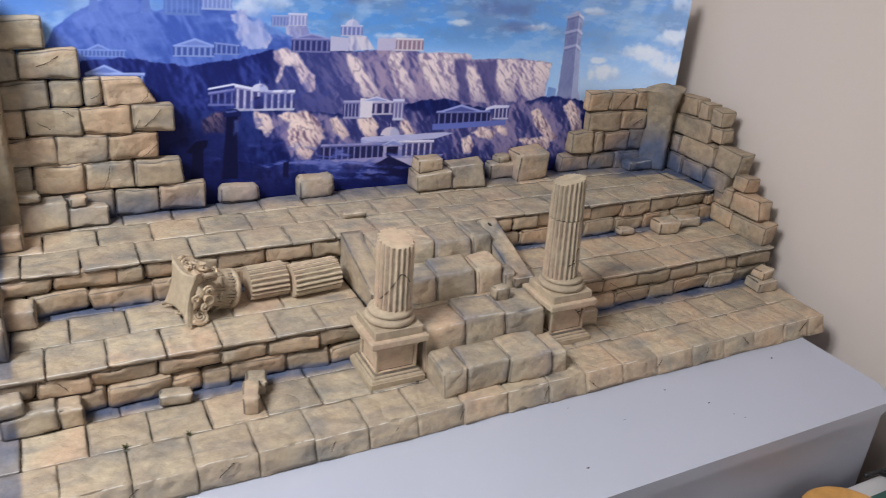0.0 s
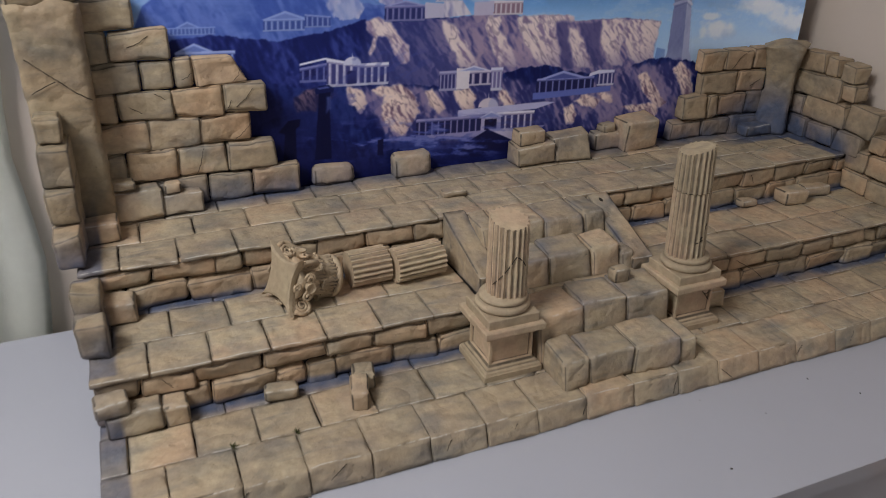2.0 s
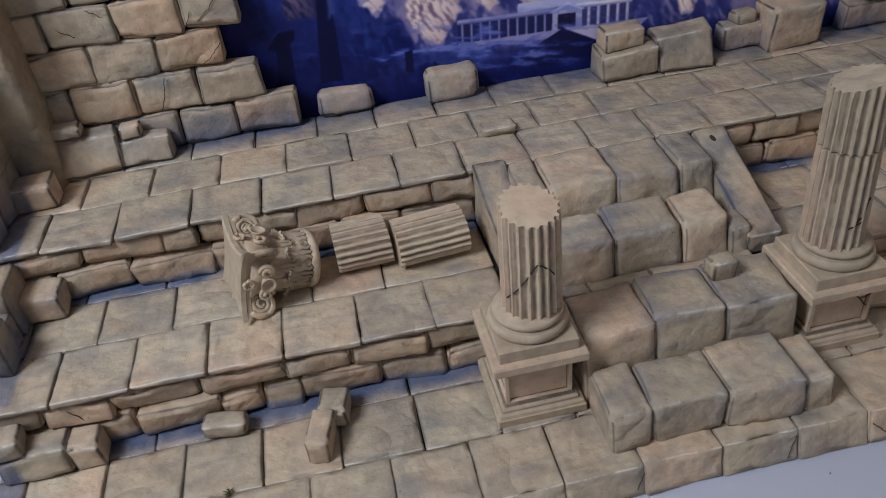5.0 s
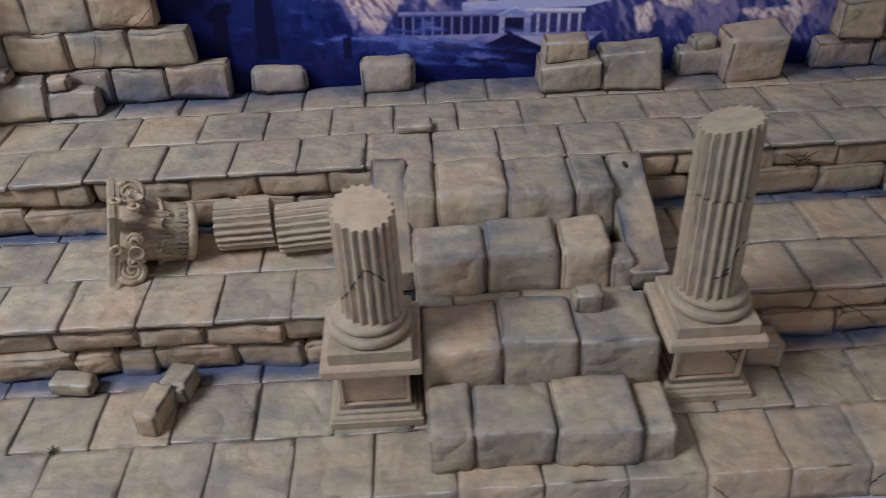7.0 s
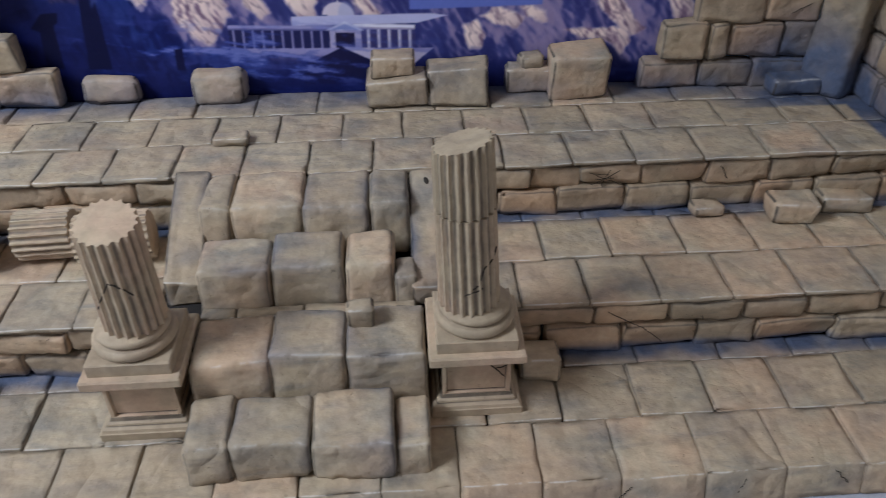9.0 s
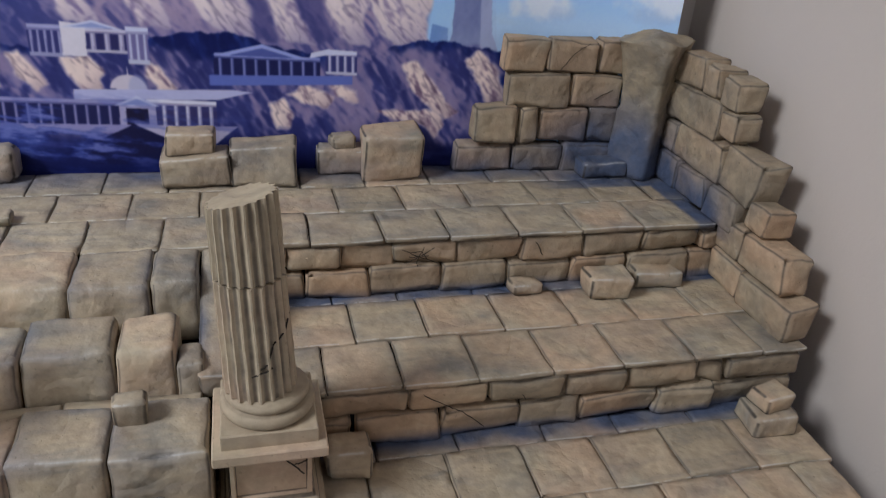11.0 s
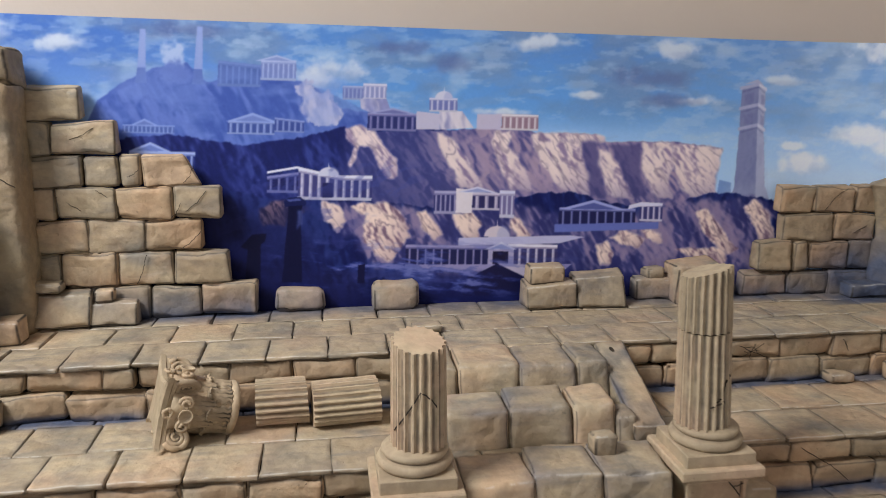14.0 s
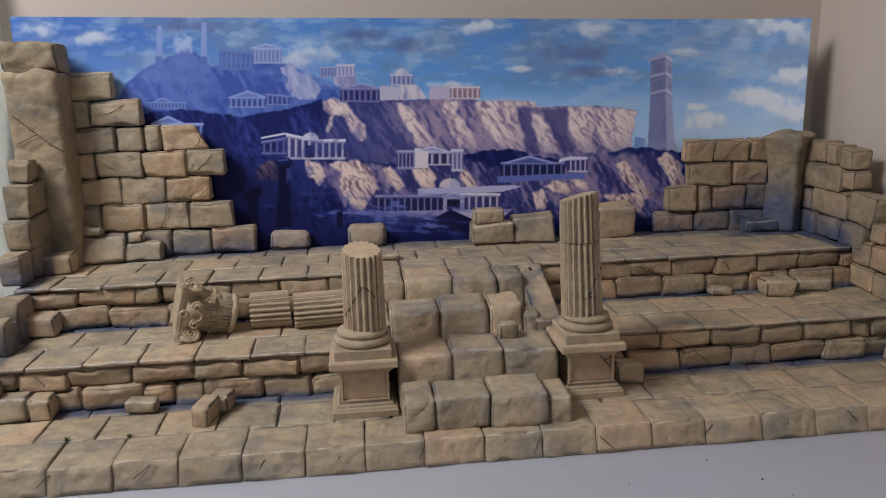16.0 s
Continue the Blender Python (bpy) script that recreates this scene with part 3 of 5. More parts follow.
def ragged_pillar(parent, name, x, y, z0, z1, wide, deep, turn, flare_at, flare_by, seed, peak=0.006, sharp=7.0):
    """A four-sided pillar of one worn piece, with blunt corners, spreading towards an uneven top."""
    round_by, rings = 56, 34
    verts, faces, spray, glaze = [], [], [], []
    for j in range(rings + 1):
        t = min(1.0, j / (rings - 5))
        inset = (1.0, 0.97, 0.88, 0.68, 0.40, 0.12)[max(0, j - (rings - 5))]
        spread = 1 + flare_by * max(0.0, (t - flare_at) / (1 - flare_at)) ** 1.6 - 0.02 * math.sin(math.pi * t)
        for i in range(round_by):
            a = 2 * math.pi * i / round_by
            ca, sa = math.cos(a), math.sin(a)
            k = (abs(ca) ** sharp + abs(sa) ** sharp) ** (-1 / sharp)
            p = Vector((wide * k * ca, deep * k * sa, 0)) * spread * inset
            p = pose(0, 0, 0, 0, 0, turn) @ p
            q = Vector((x + p.x, y + p.y, z0 + (z1 - z0) * t)) * 55 + Vector((seed, 0, 0))
            cell = noise.voronoi(q * 0.5)[1][0]
            p += noise.noise_vector(q * 0.5) * 0.0016 + noise.noise_vector(q * 1.6) * 0.0005
            p += Vector((ca, sa, 0)) * (q * 0.5 - cell).dot(noise.cell_vector(cell * 7.3) - Vector((0.5, 0.5, 0.5))) * 0.0050
            z = z0 + (z1 - z0) * t + (peak * (1 - inset) + 0.008 * noise.noise(Vector((p.x * 45, p.y * 45, seed)))) * (t > 0.999)
            verts.append((p.x, p.y, z - z0))
            spray.append(0.5 * (t > 0.96) * (inset > 0.9))
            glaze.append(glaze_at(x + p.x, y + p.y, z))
    for j in range(rings):
        for i in range(round_by):
            k = (i + 1) % round_by
            faces.append((j * round_by + i, j * round_by + k, (j + 1) * round_by + k, (j + 1) * round_by + i))
    faces += [tuple(range(round_by))[::-1], tuple(rings * round_by + i for i in range(round_by))]
    return part(name, mesh_of(name, verts, faces, PILLAR, True, spray=spray, glaze=glaze), (x, y, z0), parent)


ragged_pillar(left_wall, "pillar", -0.0955, 0.346, U, 0.347, 0.0298, 0.0265, 0, 0.7, 0.03, 3.0, 0.0, 12.0)
stone("pillar_cap", left_wall, -0.122, -0.066, 0.3195, 0.373, 0.3445, 0.383, PILLAR, r=0.0045, skew=0.22, rough=0.003, hew=0.007)
for x0, x1, y0, y1, z0, z1 in (
    (-0.121, -0.098, 0.290, 0.320, 0.228, 0.253), (-0.122, -0.094, 0.272, 0.320, 0.192, 0.2275), (-0.122, -0.094, 0.265, 0.320, 0.157, 0.1915),
    (-0.122, -0.096, 0.266, 0.320, 0.121, 0.1565), (-0.120, -0.096, 0.234, 0.262, 0.121, 0.156),
    (-0.113, -0.087, 0.192, 0.226, 0.0735, 0.118), (-0.113, -0.088, 0.172, 0.193, 0.0735, 0.100), (-0.110, -0.085, 0.150, 0.174, 0.0735, 0.107),
):
    stone("wing_stone", left_wall, x0, x1, y0, y1, z0, z1 - 0.0005, PILLAR, **STACK)

right_wall = thing("ruined_wing_wall", "tan broken masonry corner with a cracked pillar, blue at its foot", "ruined wall", (0.78, 0.36, U))
COURSES_RIGHT = (
    (0.120, 0.1480, (0.654, 0.709, 0.759, 0.812)),
    (0.1485, 0.1810, (0.671, 0.712, 0.731, 0.780, 0.811)),
    (0.1815, 0.2125, (0.698, 0.759, 0.809)),
    (0.213, 0.2425, (0.692, 0.734, 0.781, 0.811)),
)
for z0, z1, joints in COURSES_RIGHT:
    for a, b in zip(joints, joints[1:]):
        stone("wall_stone", right_wall, a + 0.0005, b - 0.0005, 0.353 + random.uniform(-0.0015, 0.0015), 0.371, z0, z1 - 0.0006, RISER, **STACK)
ragged_pillar(right_wall, "pillar", 0.8315, 0.347, U, 0.247, 0.0208, 0.0208, 38, 0.66, 0.32, 8.0, 0.007)
for y0, y1, z0, z1 in (
    (0.300, 0.338, 0.120, 0.149), (0.252, 0.299, 0.120, 0.149), (0.204, 0.251, 0.120, 0.149),
    (0.312, 0.338, 0.1495, 0.177), (0.240, 0.311, 0.1495, 0.182), (0.191, 0.239, 0.1495, 0.188),
    (0.258, 0.338, 0.1825, 0.213), (0.232, 0.257, 0.1885, 0.211),
    (0.290, 0.338, 0.2135, 0.241), (0.266, 0.289, 0.2135, 0.241), (0.238, 0.265, 0.2115, 0.236),
    (0.184, 0.228, 0.0735, 0.103), (0.122, 0.183, 0.0735, 0.103), (0.190, 0.228, 0.1035, 0.133), (0.138, 0.189, 0.1035, 0.133),
    (0.168, 0.196, 0.1335, 0.157),
):
    stone("wing_stone", right_wall, 0.847, 0.873, y0 + 0.0004, y1 - 0.0004, z0, z1 - 0.0005, RISER, **STACK)

# ---- loose blocks ----
def rubble(label, x0, x1, y0, y1, z0, z1, turn=0.0, mat=None, tip=0.0, **how):
    SEED[0] += 1
    kind = dict(r=0.0026, skew=0.09, rough=0.0011, hew=0.0015)
    kind.update(how)
    centre = ((x0 + x1) / 2, (y0 + y1) / 2, (z0 + z1) / 2)
    me = stone_mesh("rubble_block", centre, (x1 - x0, y1 - y0, z1 - z0), mat or STONE, SEED[0], **kind)
    ob = part("rubble_block", me, centre, None, "", (tip, 0, turn))
    return tagged(ob, label, "stone block", "loose stone blocks")


LIE = "tan painted stone block lying on the top step"
rubble(LIE, 0.150, 0.201, 0.360, 0.3765, U, 0.146, r=0.0052, lean=brow(0.003))
rubble(LIE, 0.249, 0.298, 0.352, 0.375, U, 0.150, r=0.0062, lean=brow(0.004))
rubble("tan painted stone block under a smaller one", 0.405, 0.460, 0.334, 0.366, U, 0.1475)
rubble("small flat-topped stone block on another block", 0.410, 0.449, 0.340, 0.364, 0.1475, 0.165)
rubble("tan stone block with a sloping chipped face", 0.461, 0.514, 0.330, 0.365, U, 0.1550, lean=brow(0.012))
rubble(LIE, 0.533, 0.574, 0.354, 0.375, U, 0.144)
rubble("small stone block on another block", 0.544, 0.565, 0.356, 0.374, 0.144, 0.156, turn=8)
rubble("large square stone block on the top step", 0.571, 0.623, 0.336, 0.374, U, 0.165, r=0.004)
rubble("large tan stone block at the wall's foot", -0.090, -0.020, 0.327, 0.355, U, 0.156, lean=brow(0.014))
rubble("small stone block on a large one", -0.072, -0.044, 0.335, 0.353, 0.155, 0.166)
rubble("tan stone block at the wall's foot", -0.022, 0.022, 0.334, 0.355, U, 0.144, lean=brow(0.006))
rubble("little stone cube on a block", -0.016, 0.002, 0.339, 0.353, 0.143, 0.155)
rubble("low tan stone block near the pillar", -0.098, -0.064, 0.286, 0.310, U, 0.144)
rubble("thin broken chip of stone slab", 0.281, 0.309, 0.274, 0.289, U, 0.128, r=0.0013, skew=0.018, rough=0.0007, wash_shade=0.84)
rubble("low block in the blue-glazed corner", 0.772, 0.816, 0.331, 0.351, U, 0.137)
rubble("tan stone block on the middle step", -0.093, -0.060, 0.204, 0.229, M, 0.0955)
rubble("small block on the middle step", 0.668, 0.694, 0.210, 0.226, M, 0.084, turn=8)
rubble("tan stone block on the middle step", 0.7285, 0.7640, 0.197, 0.222, M, 0.0925, turn=-4)
rubble("tan stone block on the middle step", 0.775, 0.816, 0.209, 0.2285, M, 0.0870)
rubble("tan stone block on the lowest step", -0.096, -0.051, 0.092, 0.115, F, 0.051)
rubble("small block on a larger one", -0.103, -0.076, 0.093, 0.113, 0.051, 0.065, turn=6)
rubble("tan stone block on the lowest step", -0.050, -0.029, 0.092, 0.115, F, 0.051)
rubble("small tan block on the lowest step", 0.035, 0.065, 0.094, 0.108, F, 0.042, turn=-8)
rubble("stone block before another on the lowest step", 0.1065, 0.1230, 0.0565, 0.0840, F, 0.047, turn=-14)
rubble("stone block close against the step", 0.1150, 0.1355, 0.0815, 0.106, F, 0.0465, turn=-10)
rubble("tan stone block beside a pedestal", 0.511, 0.540, 0.083, 0.108, F, 0.049)
rubble("stone block at the wall side", 0.808, 0.843, 0.074, 0.104, F, 0.043, turn=-6)
rubble("small block on a larger one", 0.814, 0.839, 0.080, 0.102, 0.043, 0.057, turn=10)
rubble("little stone cube on the stair", 0.3945, 0.4120, 0.090, 0.105, 0.0805, 0.0975, turn=6, r=0.0022, hew=0.0008)


# ---- columns ----
def lathe(profile, steps_round, mat, name):
    verts, faces = [], []
    for r, z in profile:
        for i in range(steps_round):
            a = 2 * math.pi * i / steps_round
            verts.append((r * math.cos(a), r * math.sin(a), z))
    n = len(profile)
    for j in range(n - 1):
        for i in range(steps_round):
            k = (i + 1) % steps_round
            faces.append((j * steps_round + i, j * steps_round + k, (j + 1) * steps_round + k, (j + 1) * steps_round + i))
    faces.append(tuple(range(steps_round))[::-1])
    faces.append(tuple((n - 1) * steps_round + i for i in range(steps_round)))
    return mesh_of(name, verts, faces, mat)


def fluted(name, r0, r1, length, mat, flutes=20, cut=None, seed=1, ragged=0.0012):
    """A fluted drum standing on z = 0. cut: the slope of its broken top, in x and y."""
    rnd = random.Random(seed)
    per, rings = 12, 14
    n = flutes * per
    verts, faces, edge, wash_shade = [], [], [], []

    def broken(x, y):
        """The height of the fracture above the plain end."""
        return cut[0] * x + cut[1] * y + ragged * (noise.noise(Vector((x * 70, y * 70, seed * 1.7))) + 0.12 * noise.noise(Vector((x * 330, y * 330, seed)))) if cut else 0.0

    for j in range(rings + 1):
        for i in range(n):
            a = 2 * math.pi * i / n
            u = abs((i % per) / per - 0.5) * 2
            s = math.sqrt(max(0.0, 1 - (u / 0.74) ** 2))
            t = j / rings
            r = (r0 + (r1 - r0) * t) * (1 - 0.100 * s)
            z = length * t
            z += t * broken(math.cos(a) * r, math.sin(a) * r)
            p = Vector((r * math.cos(a), r * math.sin(a), z))
            p += noise.noise_vector(p * 120 + Vector((seed, 0, 0))) * 0.00035
            verts.append(p)
            edge.append(0.5 if i % per == 0 else 0.0)
            wash_shade.append(0.84 * s)
    for j in range(rings):
        for i in range(n):
            k = (i + 1) % n
            faces.append((j * n + i, j * n + k, (j + 1) * n + k, (j + 1) * n + i))
    for base, flip in ((0, True), (rings * n, False)):
        ring = [base + i for i in range(n)]
        prev = ring
        for f in (0.985, 0.93, 0.62, 0.3):
            nxt = []
            for v in ring:
                around = math.atan2(verts[v].y, verts[v].x)
                own_r = math.hypot(verts[v].x, verts[v].y)
                rr = f * (own_r * (f > 0.95) + (r0 if flip else r1) * 0.86 * (f <= 0.95))
                q = Vector((rr * math.cos(around), rr * math.sin(around), (0.0 if flip else length)))
                if not flip:
                    q.z += broken(q.x, q.y)
                verts.append(q)
                edge.append(0.0)
                wash_shade.append(0.0)
                nxt.append(len(verts) - 1)
            for i in range(n):
                k = (i + 1) % n
                quad = (prev[i], prev[k], nxt[k], nxt[i])
                faces.append(quad[::-1] if flip else quad)
            prev = nxt
        faces.append(tuple(prev[::-1] if flip else prev))
    me = mesh_of(name, verts, faces, mat, False, edge=edge, spray=wash_shade)
    return me


def tube(name, points, radius, mat, sides=6):
    """A thin round sweep along points; radius may be a function of 0..1."""
    verts, faces = [], []
    pts = [Vector(p) for p in points]
    for i, p in enumerate(pts):
        d = (pts[min(i + 1, len(pts) - 1)] - pts[max(i - 1, 0)]).normalized()
        side = d.cross(Vector((0.31, 0.2, 0.93))).normalized()
        up = side.cross(d)
        r = radius(i / (len(pts) - 1)) if callable(radius) else radius
        for k in range(sides):
            a = 2 * math.pi * k / sides
            verts.append(p + r * (math.cos(a) * side + math.sin(a) * up))
    for i in range(len(pts) - 1):
        for k in range(sides):
            m = (k + 1) % sides
            faces.append((i * sides + k, i * sides + m, (i + 1) * sides + m, (i + 1) * sides + k))
    faces += [tuple(range(sides))[::-1], tuple((len(pts) - 1) * sides + k for k in range(sides))]
    return mesh_of(name, verts, faces, mat)


def square_tier(levels):
    """A square moulding through levels of (half width, z)."""
    bm = bmesh.new()
    rings = [[bm.verts.new((sx * h, sy * h, z)) for sx, sy in ((-1, -1), (1, -1), (1, 1), (-1, 1))] for h, z in levels]
    for a, b in zip(rings, rings[1:]):
        for i in range(4):
            bm.faces.new((a[i], a[(i + 1) % 4], b[(i + 1) % 4], b[i]))
    bm.faces.new(rings[0][::-1])
    bm.faces.new(rings[-1])
    bmesh.ops.bevel(bm, geom=[e for e in bm.edges if abs(e.verts[0].co.z - e.verts[1].co.z) > 1e-5], offset=0.0008, segments=2, affect="EDGES", profile=0.5)
    return bm


def wash_shade_lines(ob, amount):
    """Brown-washed hollows of a moulding, with their shade painted in; amount gives its strength for a vertex."""
    a = ob.data.attributes.new("spray", "FLOAT", "POINT")
    a.data.foreach_set("value", [amount(v.co) for v in ob.data.vertices])
    return ob


def column(label, x, y):
    """Pedestal with panelled die and cornice, and an attic base on it."""
    ob = thing("broken_column", label, "column", (x, y, F), "two standing columns")
    foot = bm_part("pedestal_foot", square_tier(((0.0305, 0), (0.0305, 0.0060), (0.0297, 0.0066), (0.0290, 0.0086), (0.0264, 0.0097), (0.0260, 0.0112), (0.0240, 0.0122), (0.0234, 0.0138))), COLUMN, ob, where=(x, y, F))
    wash_shade_lines(foot, lambda co: 0.86 if 0.0090 < co.z < 0.0100 or co.z > 0.0120 else 0.15)
    die = box_bm(-0.0226, 0.0226, -0.0226, 0.0226, 0.0120, 0.0430)
    sides = [f for f in die.faces if abs(f.normal.z) < 0.5]
    bmesh.ops.inset_individual(die, faces=sides, thickness=0.0034, depth=0)
    bmesh.ops.inset_individual(die, faces=sides, thickness=0.0009, depth=-0.0026)
    bmesh.ops.inset_individual(die, faces=sides, thickness=0.0014, depth=0)
    inner = {tuple(round(c, 6) for c in v.co) for f in sides for v in f.verts}
    die_ob = bm_part("pedestal_die", die, COLUMN, ob, where=(x, y, F))
    wash_shade_lines(die_ob, lambda co: 0.95 if max(abs(co.x), abs(co.y)) < 0.0215 and tuple(round(c, 6) for c in co) not in inner else 0.2)
    cornice = bm_part("cornice", square_tier(((0.0226, 0.0402), (0.0240, 0.0412), (0.0240, 0.0426), (0.0262, 0.0440), (0.0268, 0.0454), (0.0302, 0.0466), (0.0312, 0.0478), (0.0312, 0.0534), (0.0303, 0.0546))), COLUMN, ob, where=(x, y, F))
    wash_shade_lines(cornice, lambda co: 0.86 if co.z < 0.0410 or 0.0420 < co.z < 0.0430 or 0.0450 < co.z < 0.0460 else 0.15)
    bm_part("plinth", square_tier(((0.0262, 0.0546), (0.0262, 0.0633), (0.0254, 0.0640))), COLUMN, ob, where=(x, y, F))
    ring = [(0.0, 0.0638)]
    for r, z, w in ((0.0224, 0.0678, 0.0040), (0.0206, 0.0750, 0.0027)):
        for i in range(9):
            a = radians(-90 + 180 * i / 8)
            ring.append((r + w * math.cos(a), z + w * math.sin(a)))
    ring += [(0.0196, 0.0790), (0.0, 0.0790)]
    rings_ob = part("base_rings", lathe(ring[1:-1], 48, COLUMN, "base_rings"), (x, y, F), ob)
    wash_shade_lines(rings_ob, lambda co: 0.66 if 0.0714 < co.z < 0.0726 or co.z < 0.0640 else 0.0)
    return ob


def crack_on(parent, name, cx, cy, r, path, thick=0.0005):
    """A dark crack that winds over a shaft: (degrees, height) pairs."""
    pts = []
    for (a0, z0), (a1, z1) in zip(path, path[1:]):
        for i in range(6):
            t = i / 6
            a = radians(a0 + (a1 - a0) * t)
            rr = r * (1.0 + 0.004 * math.sin(40 * a))
            pts.append((rr * math.cos(a), rr * math.sin(a), z0 + (z1 - z0) * t + random.uniform(-0.0004, 0.0004)))
    part(name, tube(name, pts, thick, CRACK, 5), (cx, cy, 0), parent, "thin dark crack")


def crack_line(parent, points, thick=0.0003):
    """A dark hairline crack over faces of stones, through a few points."""
    pts = []
    for p, q in zip(points, points[1:]):
        for i in range(5):
            t = i / 5
            pts.append(Vector(p).lerp(Vector(q), t) + Vector((random.uniform(-1, 1), 0, random.uniform(-1, 1))) * 0.0006)
    pts.append(Vector(points[-1]))
    part("crack", tube("crack", pts, thick, CRACK, 5), (0, 0, 0), parent, "thin dark crack")


YU, YM = 0.2284, 0.1141
for star in (((0.583, YU, 0.111), (0.596, YU, 0.104), (0.612, YU, 0.098)), ((0.585, YU, 0.0985), (0.596, YU, 0.104), (0.608, YU, 0.1115)), ((0.594, YU, 0.098), (0.596, YU, 0.105), (0.600, YU, 0.112)), ((0.588, YU, 0.104), (0.604, YU, 0.1045)), ((0.590, YU, 0.1085), (0.598, YU, 0.1085), (0.603, YU, 0.101))):
    crack_line(steps, star)
crack_line(steps, ((0.596, YU, 0.098), (0.590, YU, 0.089), (0.583, YU, 0.080)))
crack_line(steps, ((0.690, YU, 0.112), (0.697, YU, 0.100)))
crack_line(steps, ((0.576, YM, 0.064), (0.592, YM, 0.054), (0.604, YM, 0.047), (0.620, YM - 0.001, 0.033)))
crack_line(steps, ((0.640, YM, 0.064), (0.648, YM, 0.052)))
crack_line(steps, ((0.172, YM, 0.052), (0.180, YM, 0.058), (0.186, YM, 0.064)))
crack_line(steps, ((-0.047, YM, 0.064), (-0.036, YM, 0.049)))
for x0, z0, x1, z1 in ((-0.011, 0.250, 0.004, 0.240), (0.070, 0.228, 0.090, 0.247), (0.056, 0.221, 0.066, 0.236), (-0.046, 0.244, -0.025, 0.230), (0.018, 0.262, 0.029, 0.268), (0.070, 0.255, 0.080, 0.272), (0.020, 0.157, 0.031, 0.186), (0.065, 0.192, 0.083, 0.208), (-0.030, 0.297, -0.008, 0.308)):
    crack_line(left_wall, ((x0, 0.3562, z0), ((x0 + x1) / 2 + 0.001, 0.3558, (z0 + z1) / 2 - 0.001), (x1, 0.3562, z1)))
chance = random.Random(41)
for k in range(12):
    x = -0.085 + 0.080 * k + chance.uniform(-0.02, 0.02)
    z, drop, run = chance.uniform(0.020, 0.026), chance.uniform(0.006, 0.015), chance.choice((-1, 1)) * chance.uniform(0.004, 0.014)
    path = [(x + run * f, -0.0006 - 0.31 * (F - z + drop * f), max(0.0065, z - drop * f)) for f in (0, 0.3, 0.6, 1.0)]
    crack_line(steps, path, 0.00032)
crack_line(left_wall, ((-0.118, 0.3188, 0.300), (-0.100, 0.3188, 0.284), (-0.080, 0.3188, 0.266), (-0.067, 0.3188, 0.258)), 0.0004)
crack_line(left_wall, ((-0.118, 0.3188, 0.268), (-0.096, 0.3188, 0.278)), 0.0004)
crack_line(right_wall, ((0.745, 0.3522, 0.216), (0.757, 0.3518, 0.232), (0.770, 0.3522, 0.240)))
crack_line(right_wall, ((0.782, 0.3522, 0.190), (0.798, 0.3518, 0.198), (0.805, 0.3522, 0.208)))

one = column("short broken fluted column on a panelled pedestal", 0.261, 0.082)
part("shaft", fluted("shaft", 0.0196, 0.0187, 0.0730, COLUMN, cut=(-0.05, 0.22), seed=3), (0.2640, 0.082, F + 0.0786), one, "fluted shaft with a ragged broken top")
crack_on(one, "crack", 0.2640, 0.082, 0.0186, ((200, 0.119), (230, 0.130), (255, 0.143), (268, 0.150), (290, 0.144), (312, 0.134)))
two = column("tall broken fluted column, cracked through, on a pedestal", 0.4775, 0.087)
part("lower_drum", fluted("lower_drum", 0.0200, 0.0187, 0.0703, COLUMN, seed=5), (0.4740, 0.087, F + 0.0786), two, turn=(0, -2.5, 0))
part("upper_drum", fluted("upper_drum", 0.0188, 0.0180, 0.0420, COLUMN, cut=(0.20, -0.14), seed=6, ragged=0.0018), (0.4708, 0.087, F + 0.1500), two, "upper drum with a slanting broken top", turn=(0, -2.5, 3))
part("joint", lathe(((0.0120, -0.0010), (0.0160, -0.0008), (0.0160, 0.0016), (0.0120, 0.0018)), 32, CRACK, "joint"), (0.4708, 0.087, F + 0.1492), two, "dark open joint between the drums")
crack_on(two, "crack", 0.4717, 0.087, 0.0189, ((278, 0.128), (290, 0.131), (300, 0.142), (330, 0.147), (350, 0.156)))
crack_on(two, "crack", 0.4722, 0.087, 0.0191, ((262, 0.124), (276, 0.126), (300, 0.128)))

crack_line(two, ((0.484, 0.0636, F + 0.0425), (0.490, 0.0640, F + 0.036), (0.4955, 0.0640, F + 0.029)), 0.0005)
crack_line(two, ((0.490, 0.0640, F + 0.036), (0.4975, 0.0640, F + 0.039)), 0.0004)

# ---- fallen column ----
for x, y, z, r0, r1, length, yaw, roll, seed in ((0.1440, 0.2000, 0.0925, 0.0190, 0.0192, 0.0410, 3, 4, 11), (0.1895, 0.1920, 0.0920, 0.0186, 0.0190, 0.0540, 6, 14, 12)):
    me = fluted("fallen_drum", r0, r1, length, COLUMN, seed=seed, cut=(0.04, -0.05), ragged=0.0006)
    me.transform(pose(0, 0, 0, 0, 0, yaw) @ pose(0, 0, 0, 0, 90, 0) @ pose(0, 0, 0, 0, 0, roll))
    ob = part("fallen_drum", me, (x, y, z))
    tagged(ob, "tan fluted column drum lying on the middle step", "column drum", "fallen column drums")

capital = thing("fallen_capital", "tan carved leafy column capital lying on its side", "capital", (0.10, 0.182, M))
AXIS = Vector((0.905, 0.285, -0.265)).normalized()
UPWARD = (Vector((0, 0, 1)) - AXIS * AXIS.z).normalized()
ACROSS = UPWARD.cross(AXIS)
LAID = Matrix((UPWARD, ACROSS, AXIS)).transposed().to_4x4()
SEAT = Vector((0.0705, 0.1805, 0.1065))


